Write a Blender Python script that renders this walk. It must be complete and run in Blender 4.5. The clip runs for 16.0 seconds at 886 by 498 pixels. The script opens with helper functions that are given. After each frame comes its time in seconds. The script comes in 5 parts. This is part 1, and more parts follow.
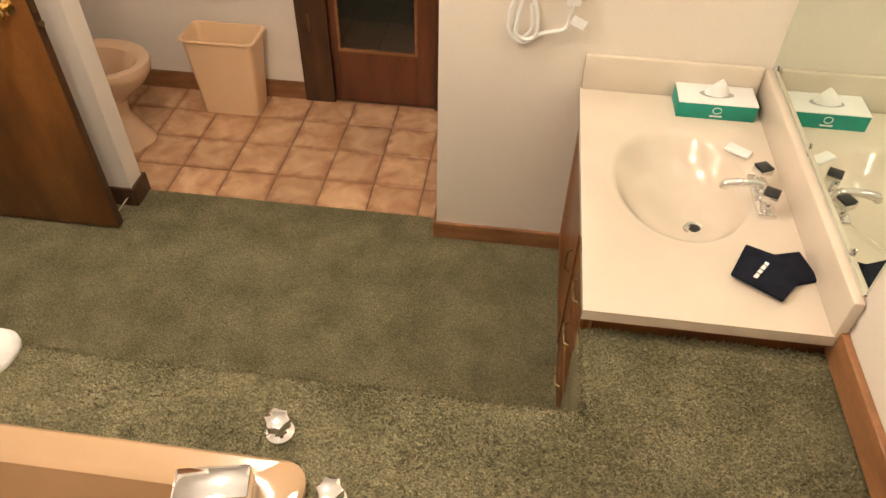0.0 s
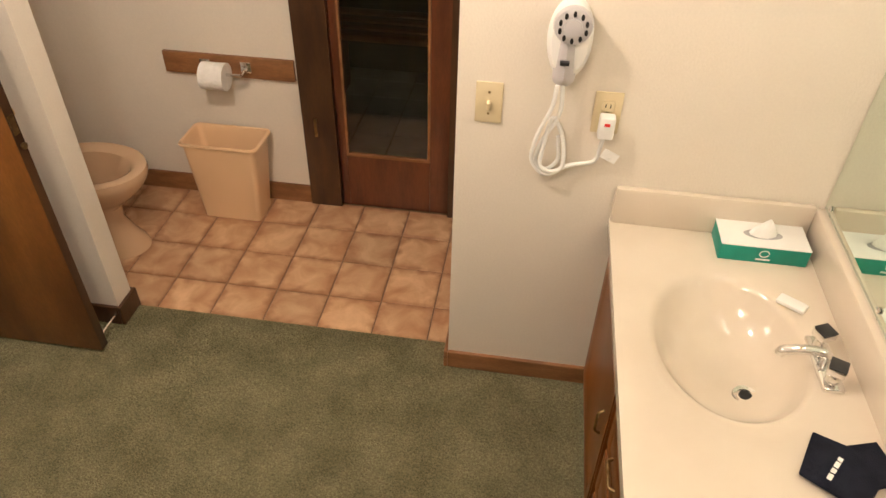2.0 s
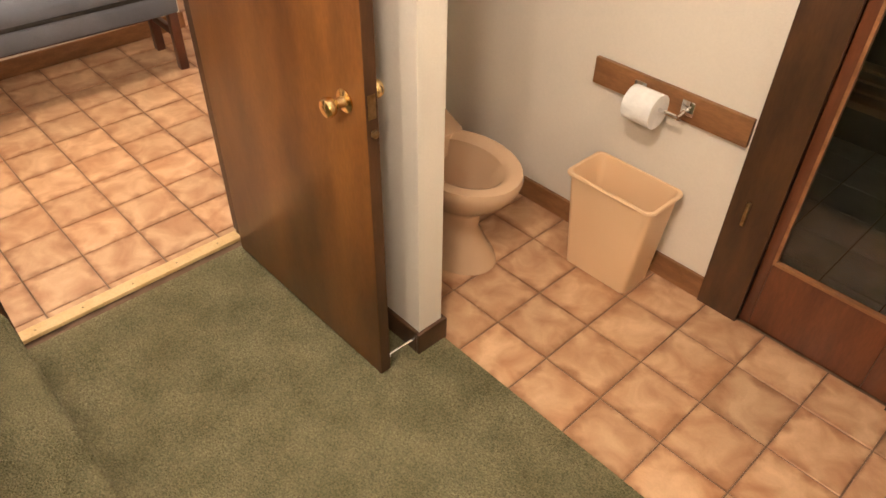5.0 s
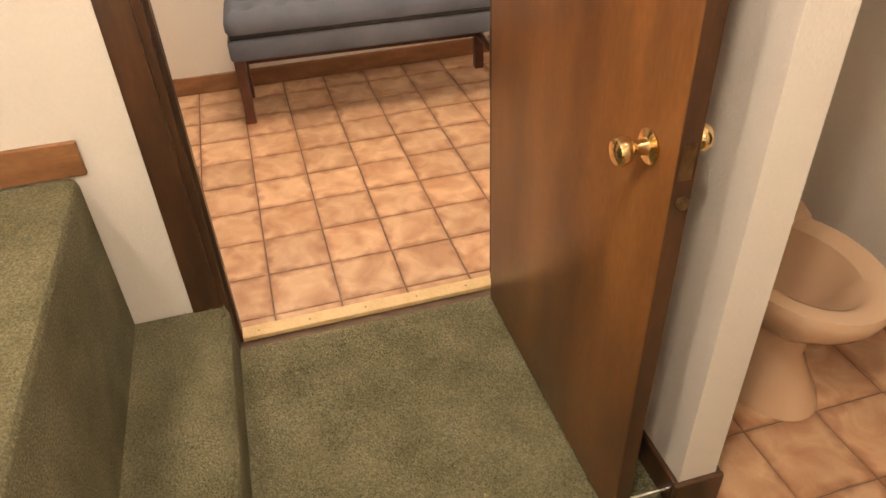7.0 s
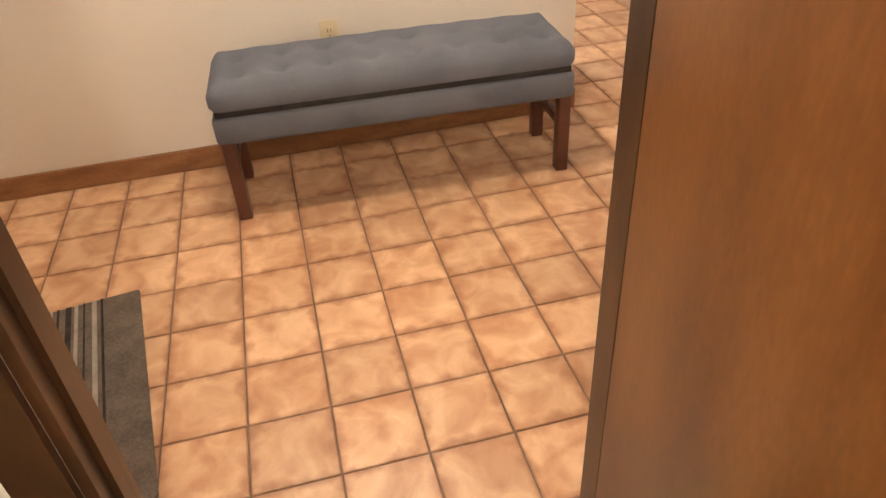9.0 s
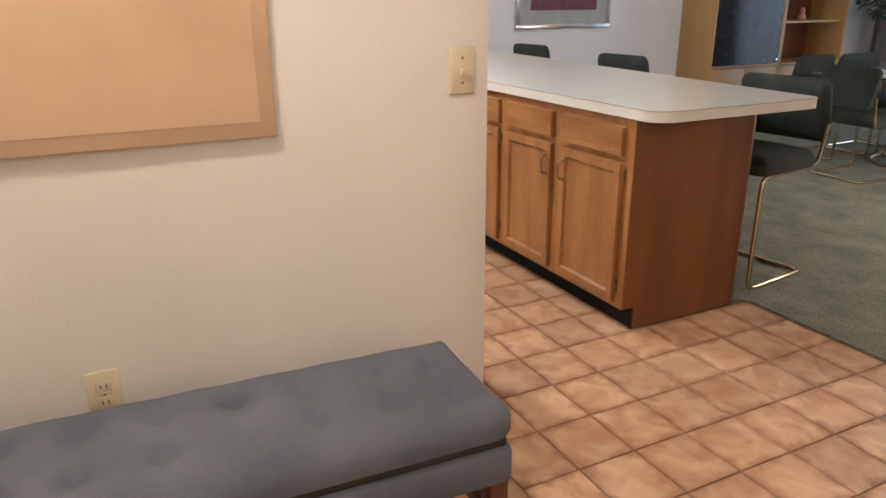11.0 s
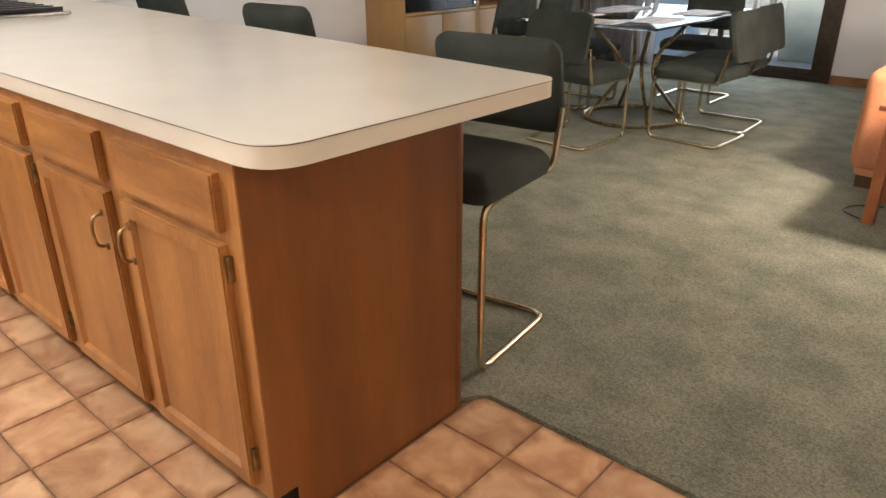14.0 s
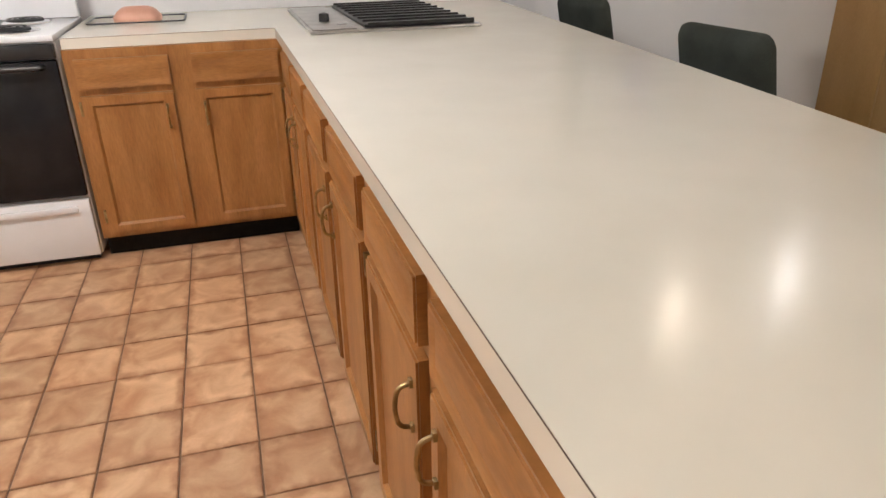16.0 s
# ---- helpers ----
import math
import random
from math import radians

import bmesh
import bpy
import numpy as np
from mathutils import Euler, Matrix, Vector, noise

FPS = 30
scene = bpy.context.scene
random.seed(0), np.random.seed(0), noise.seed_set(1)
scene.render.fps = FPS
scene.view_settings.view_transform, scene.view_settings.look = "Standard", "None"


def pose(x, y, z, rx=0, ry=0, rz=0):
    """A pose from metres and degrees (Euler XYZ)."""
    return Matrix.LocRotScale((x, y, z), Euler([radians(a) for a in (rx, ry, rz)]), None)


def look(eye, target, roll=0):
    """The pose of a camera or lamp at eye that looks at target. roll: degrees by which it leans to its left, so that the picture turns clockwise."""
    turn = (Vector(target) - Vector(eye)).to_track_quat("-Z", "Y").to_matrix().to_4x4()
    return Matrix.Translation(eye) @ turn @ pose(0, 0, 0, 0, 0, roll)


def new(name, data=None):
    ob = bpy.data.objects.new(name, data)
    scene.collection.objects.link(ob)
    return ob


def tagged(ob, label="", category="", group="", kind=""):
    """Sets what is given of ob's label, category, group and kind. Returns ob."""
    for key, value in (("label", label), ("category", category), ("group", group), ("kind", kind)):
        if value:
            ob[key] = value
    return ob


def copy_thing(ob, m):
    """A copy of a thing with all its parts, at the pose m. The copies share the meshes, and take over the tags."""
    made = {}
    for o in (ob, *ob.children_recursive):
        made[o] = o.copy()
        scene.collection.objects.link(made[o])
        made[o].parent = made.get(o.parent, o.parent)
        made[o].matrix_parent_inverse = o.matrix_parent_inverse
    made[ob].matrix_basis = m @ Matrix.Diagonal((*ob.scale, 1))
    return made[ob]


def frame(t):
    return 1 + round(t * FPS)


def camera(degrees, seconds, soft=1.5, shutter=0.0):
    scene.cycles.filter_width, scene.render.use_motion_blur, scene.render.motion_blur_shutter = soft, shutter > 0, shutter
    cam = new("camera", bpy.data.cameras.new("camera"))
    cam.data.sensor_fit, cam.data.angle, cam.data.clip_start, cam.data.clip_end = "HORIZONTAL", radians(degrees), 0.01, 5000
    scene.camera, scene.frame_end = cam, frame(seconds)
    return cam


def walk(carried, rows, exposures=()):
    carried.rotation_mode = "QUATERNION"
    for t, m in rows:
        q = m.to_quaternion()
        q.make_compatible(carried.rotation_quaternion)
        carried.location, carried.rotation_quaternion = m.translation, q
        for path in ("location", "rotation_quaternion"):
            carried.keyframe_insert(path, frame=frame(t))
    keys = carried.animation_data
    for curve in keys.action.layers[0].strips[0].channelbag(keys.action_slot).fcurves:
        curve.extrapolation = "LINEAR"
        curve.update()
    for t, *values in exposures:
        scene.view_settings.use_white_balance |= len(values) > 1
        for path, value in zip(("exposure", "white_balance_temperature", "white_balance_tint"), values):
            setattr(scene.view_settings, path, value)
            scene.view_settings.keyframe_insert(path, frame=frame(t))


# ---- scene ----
cam = camera(64.3, 16.0)
PATH = [
    (0, (-0.086, 0.338, 1.857), (-0.253, 1.762, 0.463), 1.2),
    (0.5, (-0.071, 0.374, 1.879), (-0.164, 1.813, 0.493), 1.1),
    (1, (-0.067, 0.431, 1.891), (-0.14, 1.907, 0.543), 1.3),
    (1.5, (-0.103, 0.51, 1.888), (-0.219, 2.03, 0.594), 1.5),
    (2, (-0.148, 0.653, 1.887), (-0.354, 2.186, 0.619), 1.4),
    (2.5, (-0.199, 0.8, 1.859), (-0.479, 2.325, 0.596), 1.7),
    (3, (-0.24, 0.991, 1.852), (-0.643, 2.477, 0.577), 2.4),
    (3.5, (-0.271, 1.099, 1.83), (-0.88, 2.505, 0.544), 2.0),
    (4, (-0.373, 1.178, 1.797), (-1.125, 2.496, 0.494), 2.9),
    (4.5, (-0.452, 1.293, 1.806), (-1.354, 2.479, 0.471), 2.3),
    (5, (-0.443, 1.333, 1.666), (-1.543, 2.391, 0.374), 1.2),
    (5.2, (-0.544, 1.341, 1.62), (-1.652, 2.346, 0.292), 3.2),
    (7.3, (-0.855, 1.663, 1.396), (-2.441, 2.03, 0.234), -3.2),
    (7.5, (-0.924, 1.7, 1.381), (-2.513, 2.062, 0.222), -3.2),
    (8, (-1.147, 1.746, 1.34), (-2.737, 2.093, 0.179), -3.8),
    (8.5, (-1.389, 1.736, 1.346), (-2.971, 2.076, 0.17), -3.8),
    (9, (-1.666, 1.762, 1.344), (-3.244, 2.101, 0.163), -3.8),
    (9.5, (-1.905, 1.781, 1.316), (-3.534, 2.136, 0.211), -3.4),
    (9.7, (-2.02, 1.80, 1.33), (-3.71, 2.166, 0.332), -3.3),
    (11.8, (-3.09, 2.192, 1.263), (-4.585, 3.38, 0.669), -0.6),
    (12, (-3.182, 2.241, 1.263), (-4.576, 3.532, 0.637), -0.1),
    (12.5, (-3.323, 2.479, 1.245), (-4.574, 3.875, 0.548), 0.2),
    (13, (-3.42, 2.703, 1.246), (-4.597, 4.14, 0.505), 0.3),
    (13.5, (-3.537, 2.963, 1.24), (-4.698, 4.393, 0.461), 0.2),
    (14, (-3.675, 3.176, 1.218), (-4.886, 4.551, 0.416), -0.1),
    (14.5, (-3.835, 3.37, 1.23), (-5.216, 4.558, 0.405), -0.3),
    (15, (-4.017, 3.491, 1.233), (-5.548, 4.473, 0.4), -0.6),
    (15.5, (-4.21, 3.557, 1.254), (-5.864, 4.315, 0.422), -0.4),
    (16, (-4.408, 3.597, 1.27), (-6.155, 4.113, 0.443), -0.9),
]
EXPOSURES = [(0, -0.17, 6550, 10), (2.5, -0.28, 6550, 10), (4.2, 0.08, 6550, 10), (5.2, 0.25, 6550, 10), (7.4, 0.12, 6500, 10), (9.6, 0.12, 6350, 10), (11.6, -0.4, 5750, 10), (12.4, -0.27, 5800, 10), (13.6, 0.05, 6350, 10), (15.0, -0.02, 6450, 10), (16, -0.32, 6250, 10)]
walk(cam, [(t, look(eye, target, roll)) for t, eye, target, roll in PATH], EXPOSURES)

# ---- light ----
world = bpy.data.worlds.new("world")
scene.world = world
world.use_nodes = True
wn = world.node_tree
sky = wn.nodes.new("ShaderNodeTexSky")
sky.sky_type, sky.sun_disc = "NISHITA", False
sky.sun_elevation, sky.sun_rotation = radians(35), radians(200)
wn.links.new(sky.outputs[0], wn.nodes["Background"].inputs[0])
wn.nodes["Background"].inputs[1].default_value = 0.15
sun_data = bpy.data.lights.new("sun", "SUN")
sun_data.energy, sun_data.angle, sun_data.color = 5.0, radians(8), (1.0, 0.95, 0.88)
sun = new("sun", sun_data)
sun.matrix_world = look((0, 30, 20), (-2, 44, 0))

WARM = (1.0, 0.84, 0.69)
SOFT = (1.0, 0.975, 0.94)


def lamp(name, place, watts, colour, size=0.3, kind="AREA", target=None):
    data = bpy.data.lights.new(name, kind)
    data.energy, data.color = watts, colour
    if kind == "AREA":
        data.shape, data.size = "DISK", size
    else:
        data.shadow_soft_size = size
    ob = new(name, data)
    ob.matrix_world = look(place, target) if target else pose(*place)
    return ob


lamp("tub_bulb", (-0.75, 0.70, 2.33), 44, WARM, 0.07, "POINT")
lamp("bath_ceiling_bulb", (-0.97, 1.64, 2.33), 74, WARM, 0.06, "POINT")
for bulb_y in (1.40, 1.56, 1.72, 1.88):
    lamp("vanity_bulb", (0.52, bulb_y, 2.03), 2.3, WARM, 0.04, "POINT")
lamp("hall_bulb", (-3.66, 1.85, 2.33), 74, WARM, 0.08, "POINT")
lamp("kitchen_bulb", (-6.1, 2.75, 2.33), 136, SOFT, 0.12, "POINT")
lamp("bar_bulb", (-7.1, 5.62, 2.36), 4, WARM, 0.05, "POINT")
lamp("bar_bulb", (-7.2, 6.40, 2.36), 4, (0.95, 0.97, 1.0), 0.05, "POINT")
lamp("table_lamp_bulb", (-4.02, 7.02, 1.12), 110, WARM, 0.06, "POINT")
day = bpy.data.lights.new("window_daylight", "AREA")
day.shape, day.size, day.size_y, day.energy, day.color = "RECTANGLE", 1.7, 1.9, 28, (0.78, 0.89, 1.0)
new("window_daylight", day).matrix_world = look((-6.4, 10.30, 1.05), (-6.4, 5.0, 0.6))


# ---- materials ----
def material(name, dark, light, scale=6.0, rough=0.6, bump=0.0, bump_scale=200.0, metal=0.0, fine=0.0, stretch=(1, 1, 1), coat=0.0, detail=6.0, jitter=0.0, fine_scale=140.0):
    """Two-scale noise colour between dark and light, at real-world size, with fine relief."""
    m = bpy.data.materials.new(name)
    m.use_nodes = True
    n, l = m.node_tree.nodes, m.node_tree.links
    b = n["Principled BSDF"]
    geo = n.new("ShaderNodeNewGeometry")
    mp = n.new("ShaderNodeMapping")
    mp.inputs["Scale"].default_value = stretch
    l.new(geo.outputs["Position"], mp.inputs[0])
    big = n.new("ShaderNodeTexNoise")
    big.inputs["Scale"].default_value, big.inputs["Detail"].default_value = scale, detail
    l.new(mp.outputs[0], big.inputs[0])
    ramp = n.new("ShaderNodeValToRGB")
    ramp.color_ramp.elements[0].position, ramp.color_ramp.elements[1].position = 0.34, 0.66
    ramp.color_ramp.elements[0].color, ramp.color_ramp.elements[1].color = (*dark, 1), (*light, 1)
    l.new(big.outputs[0], ramp.inputs[0])
    out = ramp.outputs[0]
    small = n.new("ShaderNodeTexNoise")
    small.inputs["Scale"].default_value, small.inputs["Detail"].default_value = fine_scale, 3
    l.new(mp.outputs[0], small.inputs[0])
    if fine or jitter:
        hsv = n.new("ShaderNodeHueSaturation")
        mr = n.new("ShaderNodeMapRange")
        mr.inputs[1].default_value, mr.inputs[2].default_value = 0.3, 0.7
        mr.inputs[3].default_value, mr.inputs[4].default_value = 1 - fine, 1 + fine
        l.new(small.outputs[0], mr.inputs[0])
        value = mr.outputs[0]
        if jitter:
            info = n.new("ShaderNodeObjectInfo")
            jr = n.new("ShaderNodeMapRange")
            jr.inputs[3].default_value, jr.inputs[4].default_value = 1 - jitter, 1 + jitter
            l.new(info.outputs["Random"], jr.inputs[0])
            mul = n.new("ShaderNodeMath")
            mul.operation = "MULTIPLY"
            l.new(value, mul.inputs[0])
            l.new(jr.outputs[0], mul.inputs[1])
            value = mul.outputs[0]
        l.new(value, hsv.inputs["Value"])
        l.new(out, hsv.inputs["Color"])
        out = hsv.outputs[0]
    l.new(out, b.inputs["Base Color"])
    b.inputs["Roughness"].default_value = rough
    b.inputs["Metallic"].default_value = metal
    if rough >= 0.8:
        b.inputs["Specular IOR Level"].default_value = 0.2
    b.inputs["Coat Weight"].default_value = coat
    b.inputs["Coat Roughness"].default_value = 0.12
    if bump:
        bn = n.new("ShaderNodeTexNoise")
        bn.inputs["Scale"].default_value, bn.inputs["Detail"].default_value = bump_scale, 4
        l.new(mp.outputs[0], bn.inputs[0])
        bp = n.new("ShaderNodeBump")
        bp.inputs["Strength"].default_value, bp.inputs["Distance"].default_value = bump, 0.012
        l.new(bn.outputs[0], bp.inputs["Height"])
        l.new(bp.outputs[0], b.inputs["Normal"])
    return m


def flashed_tile(name, edge, dark, light):
    """Fired tile: pale clouds in the field, uneven burnt edges, each tile with a cloud pattern of its own."""
    m = bpy.data.materials.new(name)
    m.use_nodes = True
    n, l = m.node_tree.nodes, m.node_tree.links
    b = n["Principled BSDF"]
    geo, info, uv = n.new("ShaderNodeNewGeometry"), n.new("ShaderNodeObjectInfo"), n.new("ShaderNodeUVMap")

    def calc(op, a, c):
        q = n.new("ShaderNodeMath")
        q.operation = op
        for k, v in enumerate((a, c)):
            if isinstance(v, (int, float)):
                q.inputs[k].default_value = v
            else:
                l.new(v, q.inputs[k])
        return q.outputs[0]

    seed = calc("ADD", calc("MULTIPLY", info.outputs["Random"], 37.0), calc("MULTIPLY", geo.outputs["Random Per Island"], 53.0))
    shift = n.new("ShaderNodeVectorMath")
    l.new(geo.outputs["Position"], shift.inputs[0])
    l.new(seed, shift.inputs[1])
    cloud, grain, wobble = (n.new("ShaderNodeTexNoise") for k in range(3))
    for q, sc, de in ((cloud, 9.0, 4.0), (grain, 150.0, 3.0), (wobble, 16.0, 3.0)):
        q.inputs["Scale"].default_value, q.inputs["Detail"].default_value = sc, de
        l.new(shift.outputs[0], q.inputs[0])
    cloud.inputs["Distortion"].default_value = 0.6
    split = n.new("ShaderNodeSeparateXYZ")
    l.new(uv.outputs[0], split.inputs[0])
    near = [calc("SUBTRACT", 0.5, calc("ABSOLUTE", calc("SUBTRACT", split.outputs[k], 0.5), 0.0)) for k in (0, 1)]
    rim = calc("ADD", calc("MINIMUM", near[0], near[1]), calc("MULTIPLY", calc("SUBTRACT", wobble.outputs[0], 0.5), 0.45))
    fade = n.new("ShaderNodeMapRange")
    fade.interpolation_type = "SMOOTHSTEP"
    fade.inputs[1].default_value, fade.inputs[2].default_value = -0.07, 0.15
    l.new(rim, fade.inputs[0])
    ramp = n.new("ShaderNodeValToRGB")
    ramp.color_ramp.elements[0].position, ramp.color_ramp.elements[1].position = 0.30, 0.70
    ramp.color_ramp.elements[0].color, ramp.color_ramp.elements[1].color = (*dark, 1), (*light, 1)
    l.new(cloud.outputs[0], ramp.inputs[0])
    mix = n.new("ShaderNodeMix")
    mix.data_type = "RGBA"
    for sock in mix.inputs:
        if sock.identifier == "A_Color":
            sock.default_value = (*edge, 1)
        elif sock.identifier == "B_Color":
            l.new(ramp.outputs[0], sock)
        elif sock.identifier == "Factor_Float":
            l.new(fade.outputs[0], sock)
    hsv = n.new("ShaderNodeHueSaturation")
    l.new([o for o in mix.outputs if o.identifier == "Result_Color"][0], hsv.inputs["Color"])
    tone = n.new("ShaderNodeMapRange")
    tone.inputs[3].default_value, tone.inputs[4].default_value = 0.86, 1.12
    l.new(calc("FRACT", calc("MULTIPLY", seed, 1.7), 0.0), tone.inputs[0])
    l.new(calc("MULTIPLY", tone.outputs[0], calc("ADD", 0.93, calc("MULTIPLY", grain.outputs[0], 0.14))), hsv.inputs["Value"])
    l.new(hsv.outputs[0], b.inputs["Base Color"])
    gloss = n.new("ShaderNodeMapRange")
    gloss.inputs[3].default_value, gloss.inputs[4].default_value = 0.28, 0.48
    l.new(cloud.outputs[0], gloss.inputs[0])
    l.new(gloss.outputs[0], b.inputs["Roughness"])
    bump = n.new("ShaderNodeBump")
    bump.inputs["Strength"].default_value, bump.inputs["Distance"].default_value = 0.12, 0.006
    l.new(wobble.outputs[0], bump.inputs["Height"])
    l.new(bump.outputs[0], b.inputs["Normal"])
    return m


def glow(name, colour, strength):
    m = bpy.data.materials.new(name)
    m.use_nodes = True
    b = m.node_tree.nodes["Principled BSDF"]
    b.inputs["Base Color"].default_value = (*colour, 1)
    b.inputs["Emission Color"].default_value = (*colour, 1)
    b.inputs["Emission Strength"].default_value = strength
    return m


def glass(name, colour=(0.95, 0.98, 0.97), rough=0.0):
    m = bpy.data.materials.new(name)
    m.use_nodes = True
    b = m.node_tree.nodes["Principled BSDF"]
    b.inputs["Base Color"].default_value = (*colour, 1)
    b.inputs["Transmission Weight"].default_value = 1.0
    b.inputs["Roughness"].default_value = rough
    b.inputs["IOR"].default_value = 1.45
    return m


PAINT = material("cream_wall_paint", (0.69, 0.63, 0.55), (0.745, 0.685, 0.60), 1.2, 0.75, 0.12, 160, fine=0.02)
PAINT_WHITE = material("white_wall_paint", (0.70, 0.70, 0.72), (0.75, 0.75, 0.77), 1.2, 0.75, 0.1, 160, fine=0.02)
CEILING = material("ceiling_texture", (0.74, 0.72, 0.68), (0.8, 0.78, 0.74), 2, 0.9, 0.5, 90)
CARPET = material("green_carpet", (0.168, 0.154, 0.084), (0.248, 0.226, 0.132), 7.0, 0.95, 1.0, 210, fine=0.36, fine_scale=190, detail=9)
CARPET_LIGHT = material("grey_green_carpet", (0.19, 0.20, 0.155), (0.29, 0.29, 0.23), 5.0, 0.95, 1.0, 190, fine=0.35, fine_scale=140, detail=9)
TILE = flashed_tile("terracotta_tile", (0.35, 0.168, 0.082), (0.43, 0.218, 0.110), (0.70, 0.462, 0.278))
GROUT = material("tile_grout", (0.165, 0.105, 0.070), (0.25, 0.165, 0.112), 12, 0.9, 0.4, 200)
GREY_TILE = material("grey_sauna_tile", (0.26, 0.25, 0.23), (0.36, 0.35, 0.32), 8, 0.45, 0.1, 80, jitter=0.08)
DOORWOOD = material("stained_door_wood", (0.105, 0.036, 0.009), (0.25, 0.100, 0.026), 2.6, 0.36, 0.03, 120, fine=0.10, stretch=(2.2, 2.2, 0.7), coat=0.12, fine_scale=60)
DARKWOOD = material("dark_trim_wood", (0.040, 0.017, 0.007), (0.075, 0.032, 0.012), 7, 0.4, 0.06, 120, fine=0.12, stretch=(3, 3, 0.6), coat=0.2, fine_scale=60)
REDWOOD = material("mahogany_door_wood", (0.085, 0.024, 0.010), (0.15, 0.046, 0.018), 6, 0.35, 0.05, 120, fine=0.1, stretch=(3, 3, 0.6), coat=0.3, fine_scale=60)
BASEWOOD = material("baseboard_wood", (0.19, 0.085, 0.033), (0.30, 0.14, 0.058), 8, 0.42, 0.05, 120, fine=0.12, stretch=(0.7, 0.7, 3), fine_scale=70)
OAK = material("golden_oak", (0.275, 0.115, 0.031), (0.39, 0.180, 0.056), 5, 0.38, 0.05, 150, fine=0.13, stretch=(3, 3, 0.5), coat=0.15, fine_scale=70)
OAK_FLAT = material("golden_oak_level_grain", (0.275, 0.115, 0.031), (0.39, 0.180, 0.056), 5, 0.38, 0.05, 150, fine=0.13, stretch=(0.6, 0.6, 3), coat=0.15, fine_scale=70)
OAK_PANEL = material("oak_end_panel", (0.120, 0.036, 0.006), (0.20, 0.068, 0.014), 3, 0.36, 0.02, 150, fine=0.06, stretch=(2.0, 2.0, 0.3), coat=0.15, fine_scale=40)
LAMINATE = material("cream_laminate", (0.68, 0.65, 0.57), (0.71, 0.68, 0.60), 5, 0.2, coat=0.15)
MARBLE = material("cultured_marble", (0.60, 0.525, 0.43), (0.66, 0.585, 0.485), 4, 0.14, coat=0.5)
ALMOND = material("almond_plastic", (0.76, 0.52, 0.31), (0.79, 0.55, 0.34), 3, 0.4)
CHINA = material("tan_porcelain", (0.56, 0.38, 0.24), (0.60, 0.41, 0.27), 3, 0.1, coat=0.6)
TUBM = material("almond_tub_enamel", (0.46, 0.305, 0.17), (0.50, 0.335, 0.195), 3, 0.12, coat=0.6)
CHROME = material("chrome", (0.78, 0.78, 0.78), (0.86, 0.86, 0.86), 20, 0.08, metal=1.0)
BRASS = material("polished_brass", (0.78, 0.56, 0.26), (0.88, 0.66, 0.34), 20, 0.15, metal=1.0)
BRASS_TUBE = material("pale_brass_plating", (0.62, 0.52, 0.34), (0.74, 0.64, 0.46), 20, 0.16, metal=1.0)
BRASS_OLD = material("antique_brass", (0.20, 0.14, 0.07), (0.42, 0.31, 0.16), 40, 0.35, metal=1.0)
STEEL = material("stainless_steel", (0.42, 0.42, 0.42), (0.56, 0.56, 0.56), 12, 0.28, metal=1.0)
BLACK = material("black_plastic", (0.012, 0.012, 0.013), (0.022, 0.022, 0.024), 20, 0.3)
MATT_BLACK = material("matt_black_kick", (0.006, 0.006, 0.006), (0.012, 0.011, 0.010), 20, 0.8)
OAK_GOLD = material("golden_wall_unit_veneer", (0.38, 0.215, 0.075), (0.46, 0.275, 0.105), 3, 0.4, 0.02, 120, fine=0.06, stretch=(1.5, 1.5, 0.4))
BLACKGLASS = material("black_oven_glass", (0.008, 0.008, 0.010), (0.014, 0.014, 0.016), 10, 0.1)
BLACKGLASS.node_tree.nodes["Principled BSDF"].inputs["Specular IOR Level"].default_value = 0.25
NAVY = material("navy_cloth", (0.006, 0.008, 0.018), (0.014, 0.017, 0.032), 30, 0.95, 0.8, 500)
WHITE = material("white_plastic", (0.76, 0.76, 0.74), (0.82, 0.82, 0.80), 8, 0.35)
ENAMEL = material("white_enamel", (0.74, 0.75, 0.78), (0.80, 0.81, 0.84), 4, 0.2, coat=0.4)
TEAL = material("teal_cardboard", (0.0, 0.23, 0.17), (0.0, 0.27, 0.20), 20, 0.45)
TISSUE = material("white_tissue", (0.80, 0.79, 0.77), (0.88, 0.87, 0.85), 40, 0.9, 0.3, 120)
IVORY = material("ivory_plate", (0.62, 0.52, 0.33), (0.66, 0.56, 0.37), 10, 0.4)
RED = material("red_button", (0.6, 0.02, 0.02), (0.7, 0.03, 0.03), 20, 0.4)
DRYER_GREY = material("pale_grey_plastic", (0.46, 0.45, 0.47), (0.52, 0.51, 0.53), 8, 0.35)
GREYTXT = material("grey_print", (0.35, 0.35, 0.36), (0.42, 0.42, 0.43), 30, 0.5)
BENCHF = material("grey_woven_upholstery", (0.150, 0.162, 0.195), (0.195, 0.208, 0.245), 5, 0.9, 0.7, 600, fine=0.14, fine_scale=420)
BENCHW = material("dark_mahogany", (0.06, 0.018, 0.010), (0.11, 0.034, 0.017), 8, 0.35, 0.03, 100, fine=0.1, coat=0.3)
SEATF = material("dark_green_grey_fabric", (0.036, 0.043, 0.038), (0.060, 0.068, 0.060), 6, 0.9, 0.6, 500, fine=0.15, fine_scale=300)
SOFAF = material("rust_orange_fabric", (0.42, 0.17, 0.09), (0.54, 0.24, 0.13), 5, 0.9, 0.5, 300, fine=0.1)
